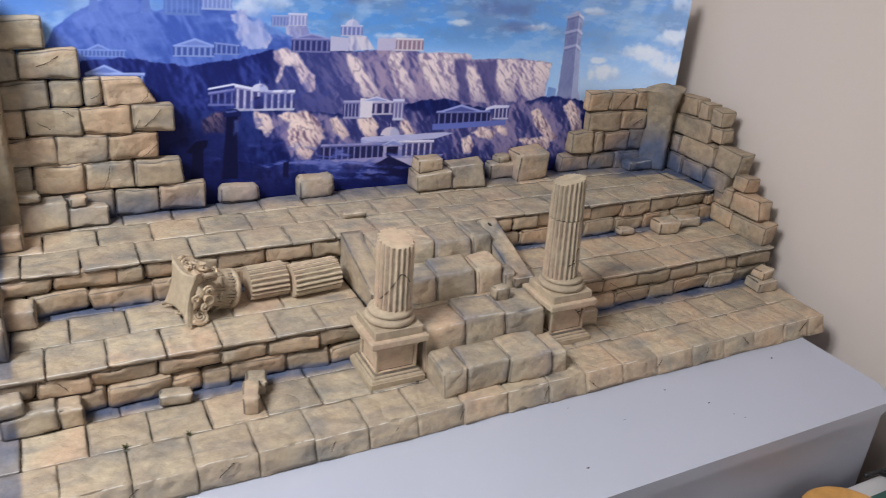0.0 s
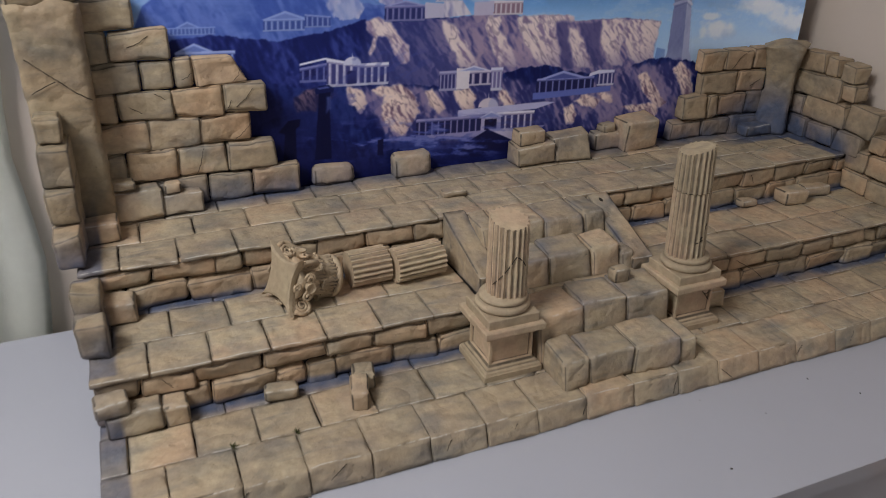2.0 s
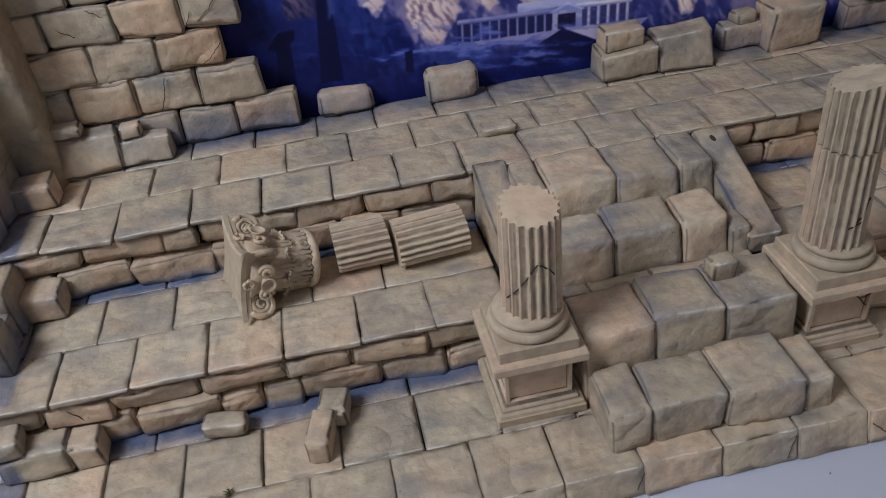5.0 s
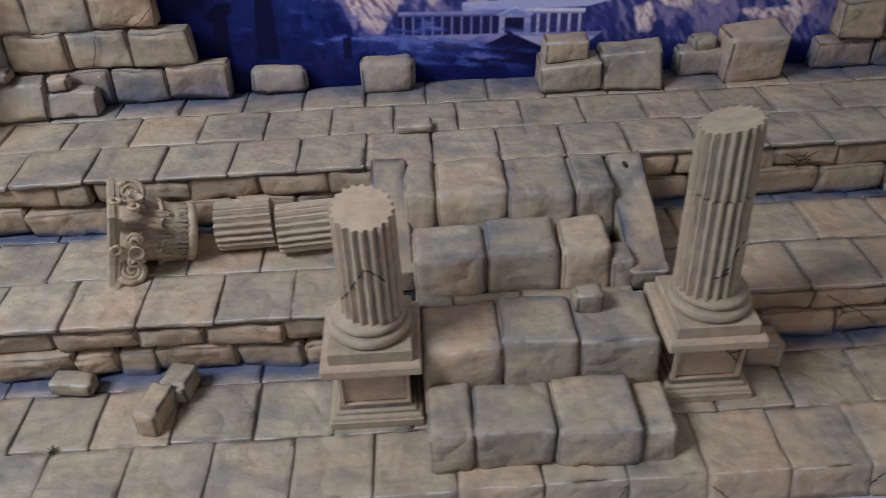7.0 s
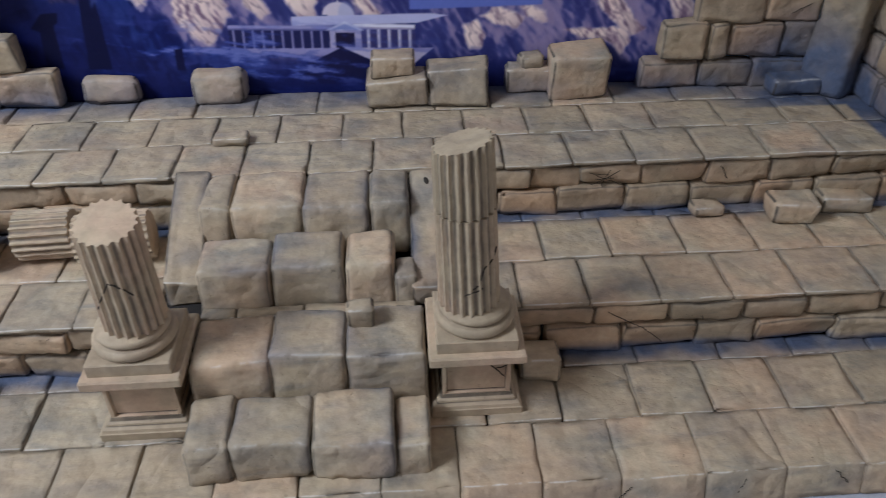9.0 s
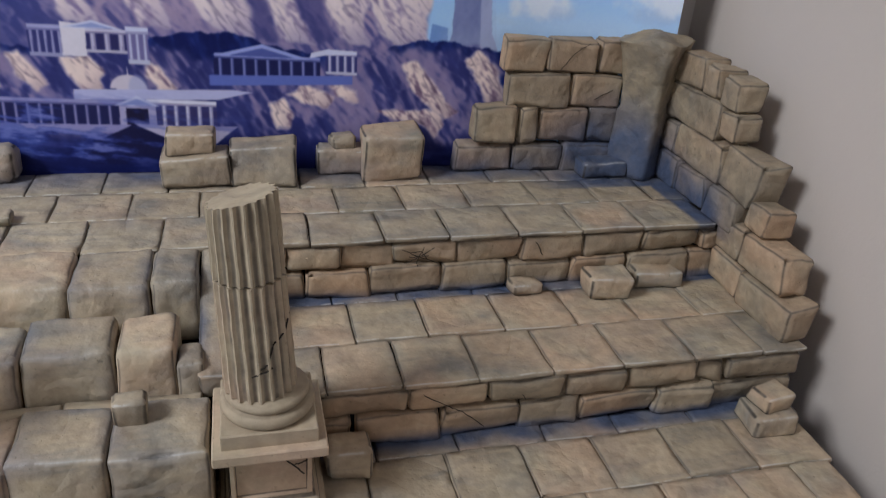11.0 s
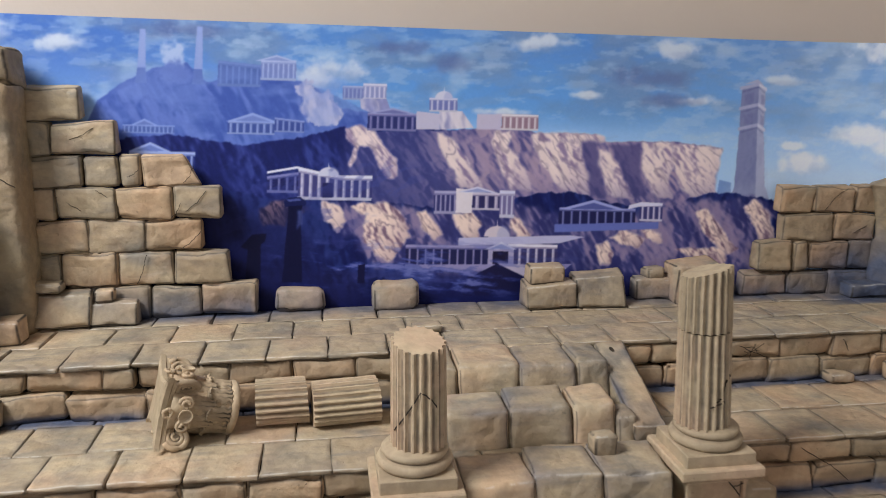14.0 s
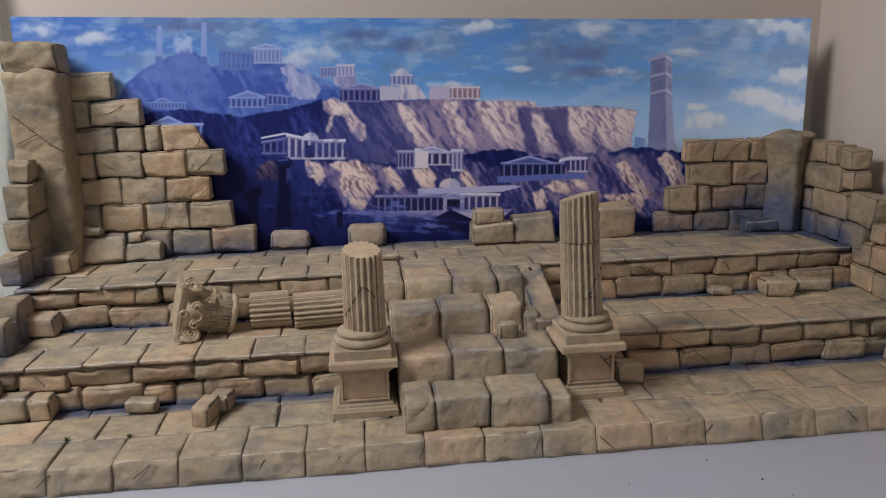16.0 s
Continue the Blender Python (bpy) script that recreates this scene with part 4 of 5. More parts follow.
def lay(name, me, label="", under=None):
    me.transform(LAID)
    return part(name, me, SEAT, under or capital, label)


def abacus_mesh():
    levels = ((0.90, 0.0), (1.0, 0.0012), (1.0, 0.0048), (0.93, 0.0056), (0.93, 0.0084), (0.84, 0.0094), (0.84, 0.0112), (0.76, 0.0124))
    verts, faces, side = [], [], 14
    for f, z in levels:
        for s in range(4):
            for i in range(side):
                t = -1 + 2 * i / side
                p = Vector((0.0296, 0.0296 * t, 0))
                p.x -= 0.0100 * (1 - t * t) ** 0.8
                if abs(t) > 0.97:
                    p *= 0.98
                p = pose(0, 0, 0, 0, 0, 90 * s) @ p
                verts.append((p.x * f, p.y * f, z))
    n = 4 * side
    for j in range(len(levels) - 1):
        for i in range(n):
            k = (i + 1) % n
            faces.append((j * n + i, j * n + k, (j + 1) * n + k, (j + 1) * n + i))
    faces += [tuple(range(n))[::-1], tuple((len(levels) - 1) * n + i for i in range(n))]
    return mesh_of("abacus", verts, faces, COLUMN, False)


lay("abacus", abacus_mesh(), "flat square plate with hollow sides")
lay("bell", lathe(((0.0245, 0.008), (0.0205, 0.018), (0.0188, 0.032), (0.0186, 0.048), (0.0188, 0.056)), 40, CARVED, "bell"))
lay("neck_ring", lathe(((0.0185, 0.0535), (0.0212, 0.0545), (0.0222, 0.0570), (0.0212, 0.0598), (0.0190, 0.0605)), 40, CARVED, "neck_ring"))


def leaf_mesh(turn, low, high, wide, out):
    """An acanthus leaf that curls out at its tip, with a ribbed, lobed outline."""
    verts, faces, wash_shade = [], [], []
    nu, nv = 8, 12
    for layer in (0, 1):
        for j in range(nv + 1):
            t = j / nv
            curl = max(0.0, (t - 0.62) / 0.38)
            for i in range(nu + 1):
                u = -1 + 2 * i / nu
                w = wide * (0.84 + 0.16 * math.cos(t * 19)) * (1 - 0.42 * t * t)
                r = 0.0206 + 0.0013 * math.cos(u * 11) - 0.0012 * u * u + out * curl * curl - 0.0030 * layer + 0.0012 * t
                z = low + (high - low) * (t if t < 0.8 else 0.8 + 0.2 * math.sin((t - 0.8) / 0.2 * 2.6)) + 0.002 * u * u * curl
                a = turn + u * w / r
                verts.append((r * math.cos(a), r * math.sin(a), z))
                # brown-washed between the ribs and at the root, their shade painted in
                wash_shade.append(0.95 * max(0.0, 0.5 - 0.5 * math.cos(u * 11)) * (1 - 0.6 * t) + 0.3 * (1 - t))
    n = (nu + 1) * (nv + 1)
    for j in range(nv):
        for i in range(nu):
            q = (j * (nu + 1) + i, j * (nu + 1) + i + 1, (j + 1) * (nu + 1) + i + 1, (j + 1) * (nu + 1) + i)
            faces += [q, tuple(v + n for v in q[::-1])]
    rim = [i for i in range(nu + 1)] + [j * (nu + 1) + nu for j in range(1, nv + 1)] + [nv * (nu + 1) + i for i in range(nu - 1, -1, -1)] + [j * (nu + 1) for j in range(nv - 1, 0, -1)]
    for a, b in zip(rim, rim[1:] + rim[:1]):
        faces.append((b, a, a + n, b + n))
    return mesh_of("leaf", verts, faces, CARVED, True, spray=wash_shade)


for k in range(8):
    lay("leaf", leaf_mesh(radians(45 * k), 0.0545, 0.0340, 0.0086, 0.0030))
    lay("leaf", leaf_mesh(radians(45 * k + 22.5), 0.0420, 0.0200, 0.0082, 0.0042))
for k in range(4):
    a = radians(45 + 90 * k)
    outward = Vector((math.cos(a), math.sin(a), 0))
    spiral = []
    for i in range(60):
        t = i / 59
        ang = radians(-60 + 860 * t)
        rr = 0.0094 * (1 - 0.86 * t)
        spiral.append(outward * (0.0290 + rr * math.cos(ang)) + Vector((0, 0, 0.0165 + rr * math.sin(ang))))
    scroll = lay("volute", tube("volute", spiral, lambda t: 0.0025 - 0.0010 * t, CARVED, 8), "curled scroll")
    flat = lathe(((0.0050, -0.0011), (0.0088, -0.0007), (0.0088, 0.0007), (0.0050, 0.0011)), 24, WASH, "volute_disc")
    flat.transform(Matrix.Translation(outward * 0.0290 + Vector((0, 0, 0.0165))) @ Matrix((Vector((0, 0, 1)), outward, Vector((0, 0, 1)).cross(outward))).transposed().to_4x4())
    lay("volute_disc", flat, "dark ground behind the scroll", scroll)
    b = radians(90 * k)
    mid = Vector((math.cos(b), math.sin(b), 0))
    for s in (-1, 1):
        cup = []
        for i in range(26):
            t = i / 25
            ang = radians(s * (-100 + 560 * t))
            cup.append(mid * (0.0250 + 0.002 * t) + Vector((-math.sin(b), math.cos(b), 0)) * (s * 0.0092 + 0.0052 * (1 - 0.7 * t) * math.cos(ang)) + Vector((0, 0, 0.0180 + 0.0052 * (1 - 0.7 * t) * math.sin(ang))))
        lay("inner_scroll", tube("inner_scroll", cup, 0.0016, CARVED, 6))
    cone = lathe(((0.0030, 0.0), (0.0042, 0.0050), (0.0056, 0.0082), (0.0058, 0.0090), (0.0046, 0.0088), (0.0030, 0.0060), (0.0006, 0.0056)), 20, CARVED, "cup")
    cone.transform(Matrix.Translation(mid * 0.0205 + Vector((0, 0, 0.0185))) @ Matrix((Vector((0, 0, -1)), Vector((0, 0, -1)).cross(mid) * -1, mid)).transposed().to_4x4())
    lay("cup", cone, "hollow rounded cup")
    petals = []
    for i in range(49):
        t = 2 * math.pi * i / 48
        rr = 0.0034 * (0.72 + 0.28 * abs(math.cos(2.5 * t)))
        petals.append(mid * 0.0250 + Vector((-math.sin(b), math.cos(b), 0)) * rr * math.cos(t) + Vector((0, 0, 0.0056 + rr * math.sin(t))))
    lay("flower", tube("flower", petals, 0.0014, CARVED, 6))

# ---- cable beside the table ----
loop = []
for i in range(41):
    t = i / 40
    loop.append((0.772 + 0.034 * math.sin(5.2 * t) + 0.06 * t, -0.176 + 0.022 * math.cos(6.0 * t), SHELF + 0.0036 + 0.030 * math.sin(math.pi * t) ** 2))
tagged(part("black_cable", tube("black_cable", loop, 0.0026, CABLE, 8), (0, 0, 0)), "loop of thin black rubber cable on the storage box", "cable")

# ---- moss in the joints ----
MOSS = plain_material("dried_moss", (0.060, 0.062, 0.022), 0.9, 0.4, 300)


def moss_tuft(x, y, seed):
    """A few short, bent blades that spread from a joint."""
    rnd = random.Random(seed)
    bm = bmesh.new()
    for k in range(22):
        a, reach, high = rnd.uniform(0, 6.283), rnd.uniform(0.0015, 0.0045), rnd.uniform(0.0012, 0.0038)
        root = Vector((rnd.uniform(-0.0012, 0.0012), rnd.uniform(-0.0012, 0.0012), -0.0006))
        tip = root + Vector((reach * math.cos(a), reach * math.sin(a), high))
        side = Vector((-math.sin(a), math.cos(a), 0.2)) * 0.00045
        mid = (root + tip) / 2 + Vector((0, 0, 0.0007))
        ring = [[bm.verts.new(p + o) for o in (side * f, -side * f, Vector((0, 0, 0.0004 * f)))] for p, f in ((root, 1.0), (mid, 1.0), (tip, 0.3))]
        for lower, upper in zip(ring, ring[1:]):
            for i in range(3):
                j = (i + 1) % 3
                bm.faces.new((lower[i], lower[j], upper[j], upper[i]))
        bm.faces.new(ring[2])
    ob = bm_part("moss_tuft", bm, MOSS, where=(x, y, F))
    tagged(ob, "tiny dry olive moss tuft in a slab joint", "moss", "moss tufts in the joints")


moss_tuft(-0.001, 0.0490, 5)
moss_tuft(0.0525, 0.0480, 6)

# ---- printed backdrop ----
POSTER = {"x0": -0.1285, "x1": 0.850, "z0": 0.100, "nx": 1280, "nz": 405}


def poster_top(x):
    return 0.4120 - 0.0180 * (x - POSTER["x0"]) / 0.98


gx = np.linspace(POSTER["x0"], POSTER["x1"], POSTER["nx"])
gt = np.linspace(0, 1, POSTER["nz"])
PX = np.repeat(gx[None, :], POSTER["nz"], 0)
PZ = POSTER["z0"] + gt[:, None] * (poster_top(gx)[None, :] - POSTER["z0"])
# the sheet stands flat and curls forward at its right end
DEPTH = 0.3795 - 0.030 * np.clip((PX - 0.72) / 0.13, 0, 1) ** 2 - 0.004 * np.clip((0.05 - PX) / 0.17, 0, 1) ** 2 + 0.0008 * np.sin(PX * 21)
# the artwork's own layout: a sheet about 1420 wide, with y down
FX = 0.262 + (PX - 0.262) * 0.981 / (DEPTH + 0.601)
FZ = 0.333 + (PZ - 0.333) * 0.981 / (DEPTH + 0.601)
DEN = 0.110 * FX - 0.2229 * FZ + 1
AX = (1429.28 * FX - 207.01 * FZ + 286.72) / DEN
AY = (-18.06 * FX - 1417.02 * FZ + 608.57) / DEN


def value_noise(x, y, seed):
    table = np.random.RandomState(seed).rand(64, 64)
    xi, yi = np.floor(x).astype(int), np.floor(y).astype(int)
    fx, fy = x - xi, y - yi
    fx, fy = fx * fx * (3 - 2 * fx), fy * fy * (3 - 2 * fy)
    a, b = table[yi % 64, xi % 64], table[yi % 64, (xi + 1) % 64]
    c, d = table[(yi + 1) % 64, xi % 64], table[(yi + 1) % 64, (xi + 1) % 64]
    return (a * (1 - fx) + b * fx) * (1 - fy) + (c * (1 - fx) + d * fx) * fy


def fbm(x, y, seed, octaves=5, gain=0.5):
    total, amp, norm = 0, 1.0, 0.0
    for o in range(octaves):
        total = total + amp * value_noise(x * 2 ** o + 5.3 * o, y * 2 ** o + 2.1 * o, seed + o)
        norm += amp
        amp *= gain
    return total / norm


def step(a, b, v):
    t = np.clip((v - a) / (b - a), 0, 1)
    return t * t * (3 - 2 * t)


ART = np.zeros((POSTER["nz"], POSTER["nx"], 3))


def lay_on(mask, colour):
    """Paints a colour (0..255, or an array) over the artwork by a mask."""
    c = np.asarray(colour, float)
    ART[:] = ART * (1 - mask[..., None]) + c * mask[..., None]


WARP_X = (fbm(AX / 14, AY / 14, 301, 4) - 0.5)
WARP_Y = (fbm(AX / 14, AY / 14, 311, 4) - 0.5)


def inside(points, soft=0.8, warp=0.0):
    """A soft-edged polygon in layout coordinates; warp roughens its outline."""
    total = np.zeros_like(AX)
    for ox, oy in ((-0.3, -0.3), (0.3, -0.3), (-0.3, 0.3), (0.3, 0.3)):
        hit = np.zeros(AX.shape, bool)
        x, y = AX + ox * soft + warp * WARP_X, AY + oy * soft + warp * WARP_Y
        for (x0, y0), (x1, y1) in zip(points, points[1:] + points[:1]):
            if y0 != y1:
                hit ^= ((y0 > y) != (y1 > y)) & (x < (x1 - x0) * (y - y0) / (y1 - y0) + x0)
        total += hit
    return total / 4


def below(line, wobble=3.0, seed=3, soft=1.5):
    """All that lies under a rugged skyline of (x, y) points."""
    xs, ys = [p[0] for p in line], [p[1] for p in line]
    edge = np.interp(AX, xs, ys) + wobble * (fbm(AX / 9, AY / 30, seed, 4) - 0.5) * 2
    within = (AX >= xs[0]) & (AX <= xs[-1])
    return step(-soft, soft, AY - edge) * within


def blob(cx, cy, rx, ry, seed, soft=0.5, grain=14):
    d = np.hypot((AX - cx) / rx, (AY - cy) / ry) + (fbm(AX / grain, AY / grain, seed, 4) - 0.5) * 1.3
    return 1 - step(1 - soft, 1, d)


def blur(mask, passes):
    """Softens a mask."""
    for _ in range(passes):
        mask = (2 * mask + np.roll(mask, 1, 0) + np.roll(mask, -1, 0) + np.roll(mask, 1, 1) + np.roll(mask, -1, 1)) / 6
    return mask


# sky
mixed = step(40, 230, AY)[..., None]
ART[:] = (1 - mixed) * np.array((66, 120, 196)) + mixed * np.array((140, 186, 234))
lay_on(0.75 * (1 - step(120, 620, AX)) * (1 - step(60, 170, AY)), (54, 92, 178))
lay_on(0.6 * step(60, 110, AY) * (1 - step(140, 190, AY)) * step(480, 640, AX), (62, 128, 206))
cloud = fbm(AX / 90 + 0.5 * fbm(AX / 40, AY / 30, 21), AY / 40, 31, 5, 0.5)
lay_on(0.62 * step(0.40, 0.66, cloud) * (1 - step(110, 190, AY)), (94, 122, 164))
lay_on(0.5 * step(0.58, 0.78, fbm(AX / 60, AY / 26, 47, 5, 0.5)), (160, 190, 218))
lay_on(0.28 * step(0.50, 0.64, fbm(AX / 52 + 0.3 * AY / 30, AY / 17, 161, 6, 0.6)) * (1 - step(170, 215, AY)), (112, 140, 184))
lay_on(0.24 * step(0.54, 0.66, fbm(AX / 34, AY / 12, 171, 6, 0.6)) * (1 - step(180, 225, AY)), (186, 206, 226))
for cx, cy, rx, ry, s in ((60, 52, 42, 17, 1), (165, 66, 44, 16, 2), (545, 92, 58, 20, 3), (520, 108, 44, 18, 4), (1050, 52, 40, 15, 5), (1205, 92, 48, 9, 6), (1400, 140, 50, 20, 7), (1330, 168, 60, 14, 8), (1250, 212, 48, 20, 9), (1400, 205, 70, 22, 10), (850, 48, 60, 14, 11), (800, 150, 46, 8, 12), (1080, 126, 42, 9, 13), (920, 122, 36, 7, 14), (1420, 60, 40, 22, 15)):
    lay_on(0.85 * blob(cx, cy, rx, ry, s, 0.8, 20), (206, 214, 226))
    lay_on(0.35 * blob(cx + 8, cy + ry * 0.55, rx, ry * 0.6, s + 40, 0.9, 20), (120, 140, 180))
for cx, cy, rx, ry, s in ((1010, 95, 80, 22, 21), (1040, 130, 60, 14, 22), (720, 80, 70, 18, 23), (330, 45, 120, 16, 24), (640, 60, 60, 14, 25)):
    lay_on(0.6 * blob(cx, cy, rx, ry, s, 0.9, 24), (74, 88, 142))
for x0, slope_x, wide in ((1330, -0.55, 26), (1380, -0.5, 16), (760, -0.5, 22)):
    d = np.abs(AX - x0 - slope_x * (AY - 40)) / wide
    lay_on(0.22 * (1 - step(0.2, 1, d)) * (1 - step(60, 230, AY)), (170, 200, 226))
lay_on(0.5 * step(200, 245, AY) * step(1100, 1200, AX), (196, 210, 226))
lay_on(0.30 * step(900, 1400, AX), (186, 208, 236))
for cx, cy, rx, ry, s in ((1245, 214, 40, 26, 51), (1400, 132, 46, 18, 52), (1350, 176, 62, 22, 53), (1400, 196, 60, 26, 54), (1370, 46, 60, 18, 55), (1230, 190, 30, 8, 56)):
    lay_on(0.8 * blob(cx, cy, rx, ry, s, 0.7, 16), (224, 228, 238))


def cliff(mask, lit, shade, seed, slant=0.25, light=0.5, fine=1.0):
    """Rock in slanting brush strokes, from shaded hollows to lit faces."""
    along, down = (AX - slant * 1.6 * AY) / (24 * fine), (AY + 0.4 * AX) / (46 * fine)
    broad = fbm(along * 0.6, down * 0.6, seed + 9, 3, 0.5)
    ridge = 1 - np.abs(2 * fbm(along, down, seed, 3, 0.5) - 1)
    slope = ridge - np.roll(ridge, 5, 1)
    stroke = fbm((AX - slant * 1.6 * AY) / 5.5, (AY + 0.3 * AX) / 17, seed + 15, 3, 0.55) - 0.5
    t = step(0.0, 1.0, 0.5 + 1.5 * slope + 1.7 * (broad - light) + 0.55 * stroke)
    c = (1 - t[..., None]) * np.array(shade, float) + t[..., None] * np.array(lit, float)
    lay_on(mask, np.clip(c * (1 + 0.10 * stroke[..., None]), 0, 255))


def crag(points, lit, shade, seed, warp=10.0, soft=2, slant=0.45, fine=0.5):
    """One sunlit face of rock: bright along its upper left, cut by slanting clefts, fading into the shade below."""
    mask = blur(inside(points, 3, warp), soft)
    xs, ys = [p[0] for p in points], [p[1] for p in points]
    u = (AX - min(xs)) / (max(xs) - min(xs)) + 0.7 * (AY - min(ys)) / (max(ys) - min(ys))
    cliff(mask, lit, shade, seed, slant, 0.28, fine)
    lay_on(0.42 * mask * step(0.75, 1.7, u), shade)
    d = np.abs(fbm((AX - slant * 1.8 * AY) / 15, (AY + 0.5 * AX) / 60, seed + 31, 3, 0.5) - 0.5)
    lay_on(0.55 * mask * (1 - step(0.0, 0.045, d)), tuple(0.8 * v for v in shade))


PALE_STONE, DIM_STONE, HOLLOW = (192, 192, 216), (128, 138, 190), (62, 64, 124)


def colonnade(x0, x1, top, foot, n, light=PALE_STONE, dark=HOLLOW, thick=0.42, rise0=0.0):
    """A row of columns under a beam, on a step; rise0 lifts its left end."""
    t = (AX - x0) / (x1 - x0)
    band = (t >= 0) & (t <= 1)
    yt, yf = top + rise0 * (1 - t), foot
    lay_on(band * step(-0.6, 0.6, AY - yt) * (1 - step(-0.6, 0.6, AY - yf)), dark)
    h = foot - top
    beam = band * step(-0.5, 0.5, AY - yt) * (1 - step(-0.6, 0.6, AY - yt - 0.19 * h))
    lay_on(beam, light)
    lay_on(0.5 * band * step(-0.4, 0.4, AY - yt - 0.12 * h) * (1 - step(-0.4, 0.4, AY - yt - 0.19 * h)), dark)
    saw = np.abs(((t * n) % 1) - 0.5) * 2
    shaft = band * (1 - step(0.82 * thick - 0.16, 0.82 * thick + 0.16, saw)) * step(-0.5, 0.5, AY - yt - 0.2 * h) * (1 - step(-0.5, 0.5, AY - yf))
    lay_on(0.92 * shaft, light)
    lay_on(0.35 * shaft * ((t * n) % 1 > 0.52), dark)
    lay_on(band * step(-0.5, 0.5, AY - yf + 0.08 * h) * (1 - step(-0.5, 0.5, AY - yf - 0.05 * h)), tuple(0.9 * c for c in light))


def gable(x0, x1, base, apex, light=PALE_STONE, dark=DIM_STONE):
    lay_on(inside([(x0, base), ((x0 + x1) / 2, apex), (x1, base)]), light)
    lay_on(inside([(x0 + 0.16 * (x1 - x0), base - 0.8), ((x0 + x1) / 2, apex + 0.3 * (base - apex)), (x1 - 0.16 * (x1 - x0), base - 0.8)]), dark)


def dome(cx, foot, r, light=PALE_STONE):
    d = np.hypot((AX - cx) / r, (AY - foot) / (r * 0.85))
    lay_on((1 - step(0.93, 1.05, d)) * (AY < foot), light)
    lay_on(0.45 * (1 - step(0.7, 1.0, np.hypot((AX - cx - 0.5 * r) / (0.6 * r), (AY - foot) / r))) * (AY < foot), DIM_STONE)
    lay_on(inside([(cx - 1, foot - r * 0.8), (cx, foot - r * 1.35), (cx + 1, foot - r * 0.8)]), light)


# far hazy mountain
lay_on(below([(205, 190), (222, 148), (262, 118), (300, 100), (345, 92), (372, 118), (400, 112), (470, 106), (520, 118), (560, 150), (640, 160), (720, 190)], 3, 5), (60, 82, 164))
cliff(0.5 * below([(225, 150), (300, 104), (372, 120), (470, 108), (520, 120), (700, 190)], 3, 5), (92, 114, 190), (44, 66, 148), 61, 0.35, 0.5)
cliff(inside([(498, 118), (515, 112), (548, 130), (566, 160), (552, 178), (520, 176), (505, 150)], 4, 26), (196, 190, 208), (122, 132, 190), 63, 0.2, 0.48)
for cx, top in ((282, 46), (361, 40)):
    lay_on(inside([(cx - 4, top), (cx + 4, top), (cx + 6, 118), (cx - 7, 118)]), (122, 142, 200))
    lay_on(inside([(cx - 6, 100), (cx + 5, 100), (cx + 8, 122), (cx - 9, 122)]), (74, 96, 168))
lay_on(blob(325, 86, 17, 34, 71, 0.5), (150, 172, 214))
lay_on(blob(328, 108, 26, 20, 72, 0.5), (78, 100, 176))
colonnade(388, 448, 92, 122, 7, (88, 112, 180), (64, 86, 156), 0.4, -5)
colonnade(448, 498, 84, 112, 7, (158, 172, 212), (96, 112, 176))
gable(440, 500, 86, 77, (150, 164, 208), (112, 130, 188))
colonnade(565, 594, 118, 137, 5, (150, 160, 200), (92, 104, 168))
colonnade(594, 628, 114, 136, 5, (206, 204, 222), (122, 128, 180))
cliff(inside([(590, 136), (628, 135), (634, 150), (612, 158), (592, 150)]), (196, 188, 206), (120, 124, 178), 64)
haze = (1 - step(540, 640, AX)) * step(70, 130, AY)
lay_on(0.20 * haze, (78, 110, 196))
lay_on(0.35 * haze * step(0.45, 0.7, fbm(AX / 60, AY / 26, 140, 4)), (104, 132, 204))
# middle ridges
cliff(below([(238, 214), (262, 200), (330, 194), (420, 206), (470, 200), (520, 192), (562, 178), (600, 178), (680, 178), (760, 178)], 4, 8), (56, 66, 140), (36, 44, 112), 66, 0.3, 0.56)
colonnade(258, 330, 181, 192, 12, (118, 142, 206), (66, 86, 158))
gable(268, 308, 182, 172, (118, 142, 206), (84, 104, 176))
colonnade(404, 470, 172, 190, 7, (128, 148, 206), (60, 78, 150))
gable(402, 476, 173, 160, (122, 144, 206), (92, 112, 184))
colonnade(470, 512, 170, 186, 5, (116, 134, 194), (58, 74, 146), 0.4, -4)
colonnade(268, 360, 218, 246, 10, (150, 168, 224), (52, 64, 136))
gable(268, 326, 218, 205, (140, 160, 220), (90, 110, 186))
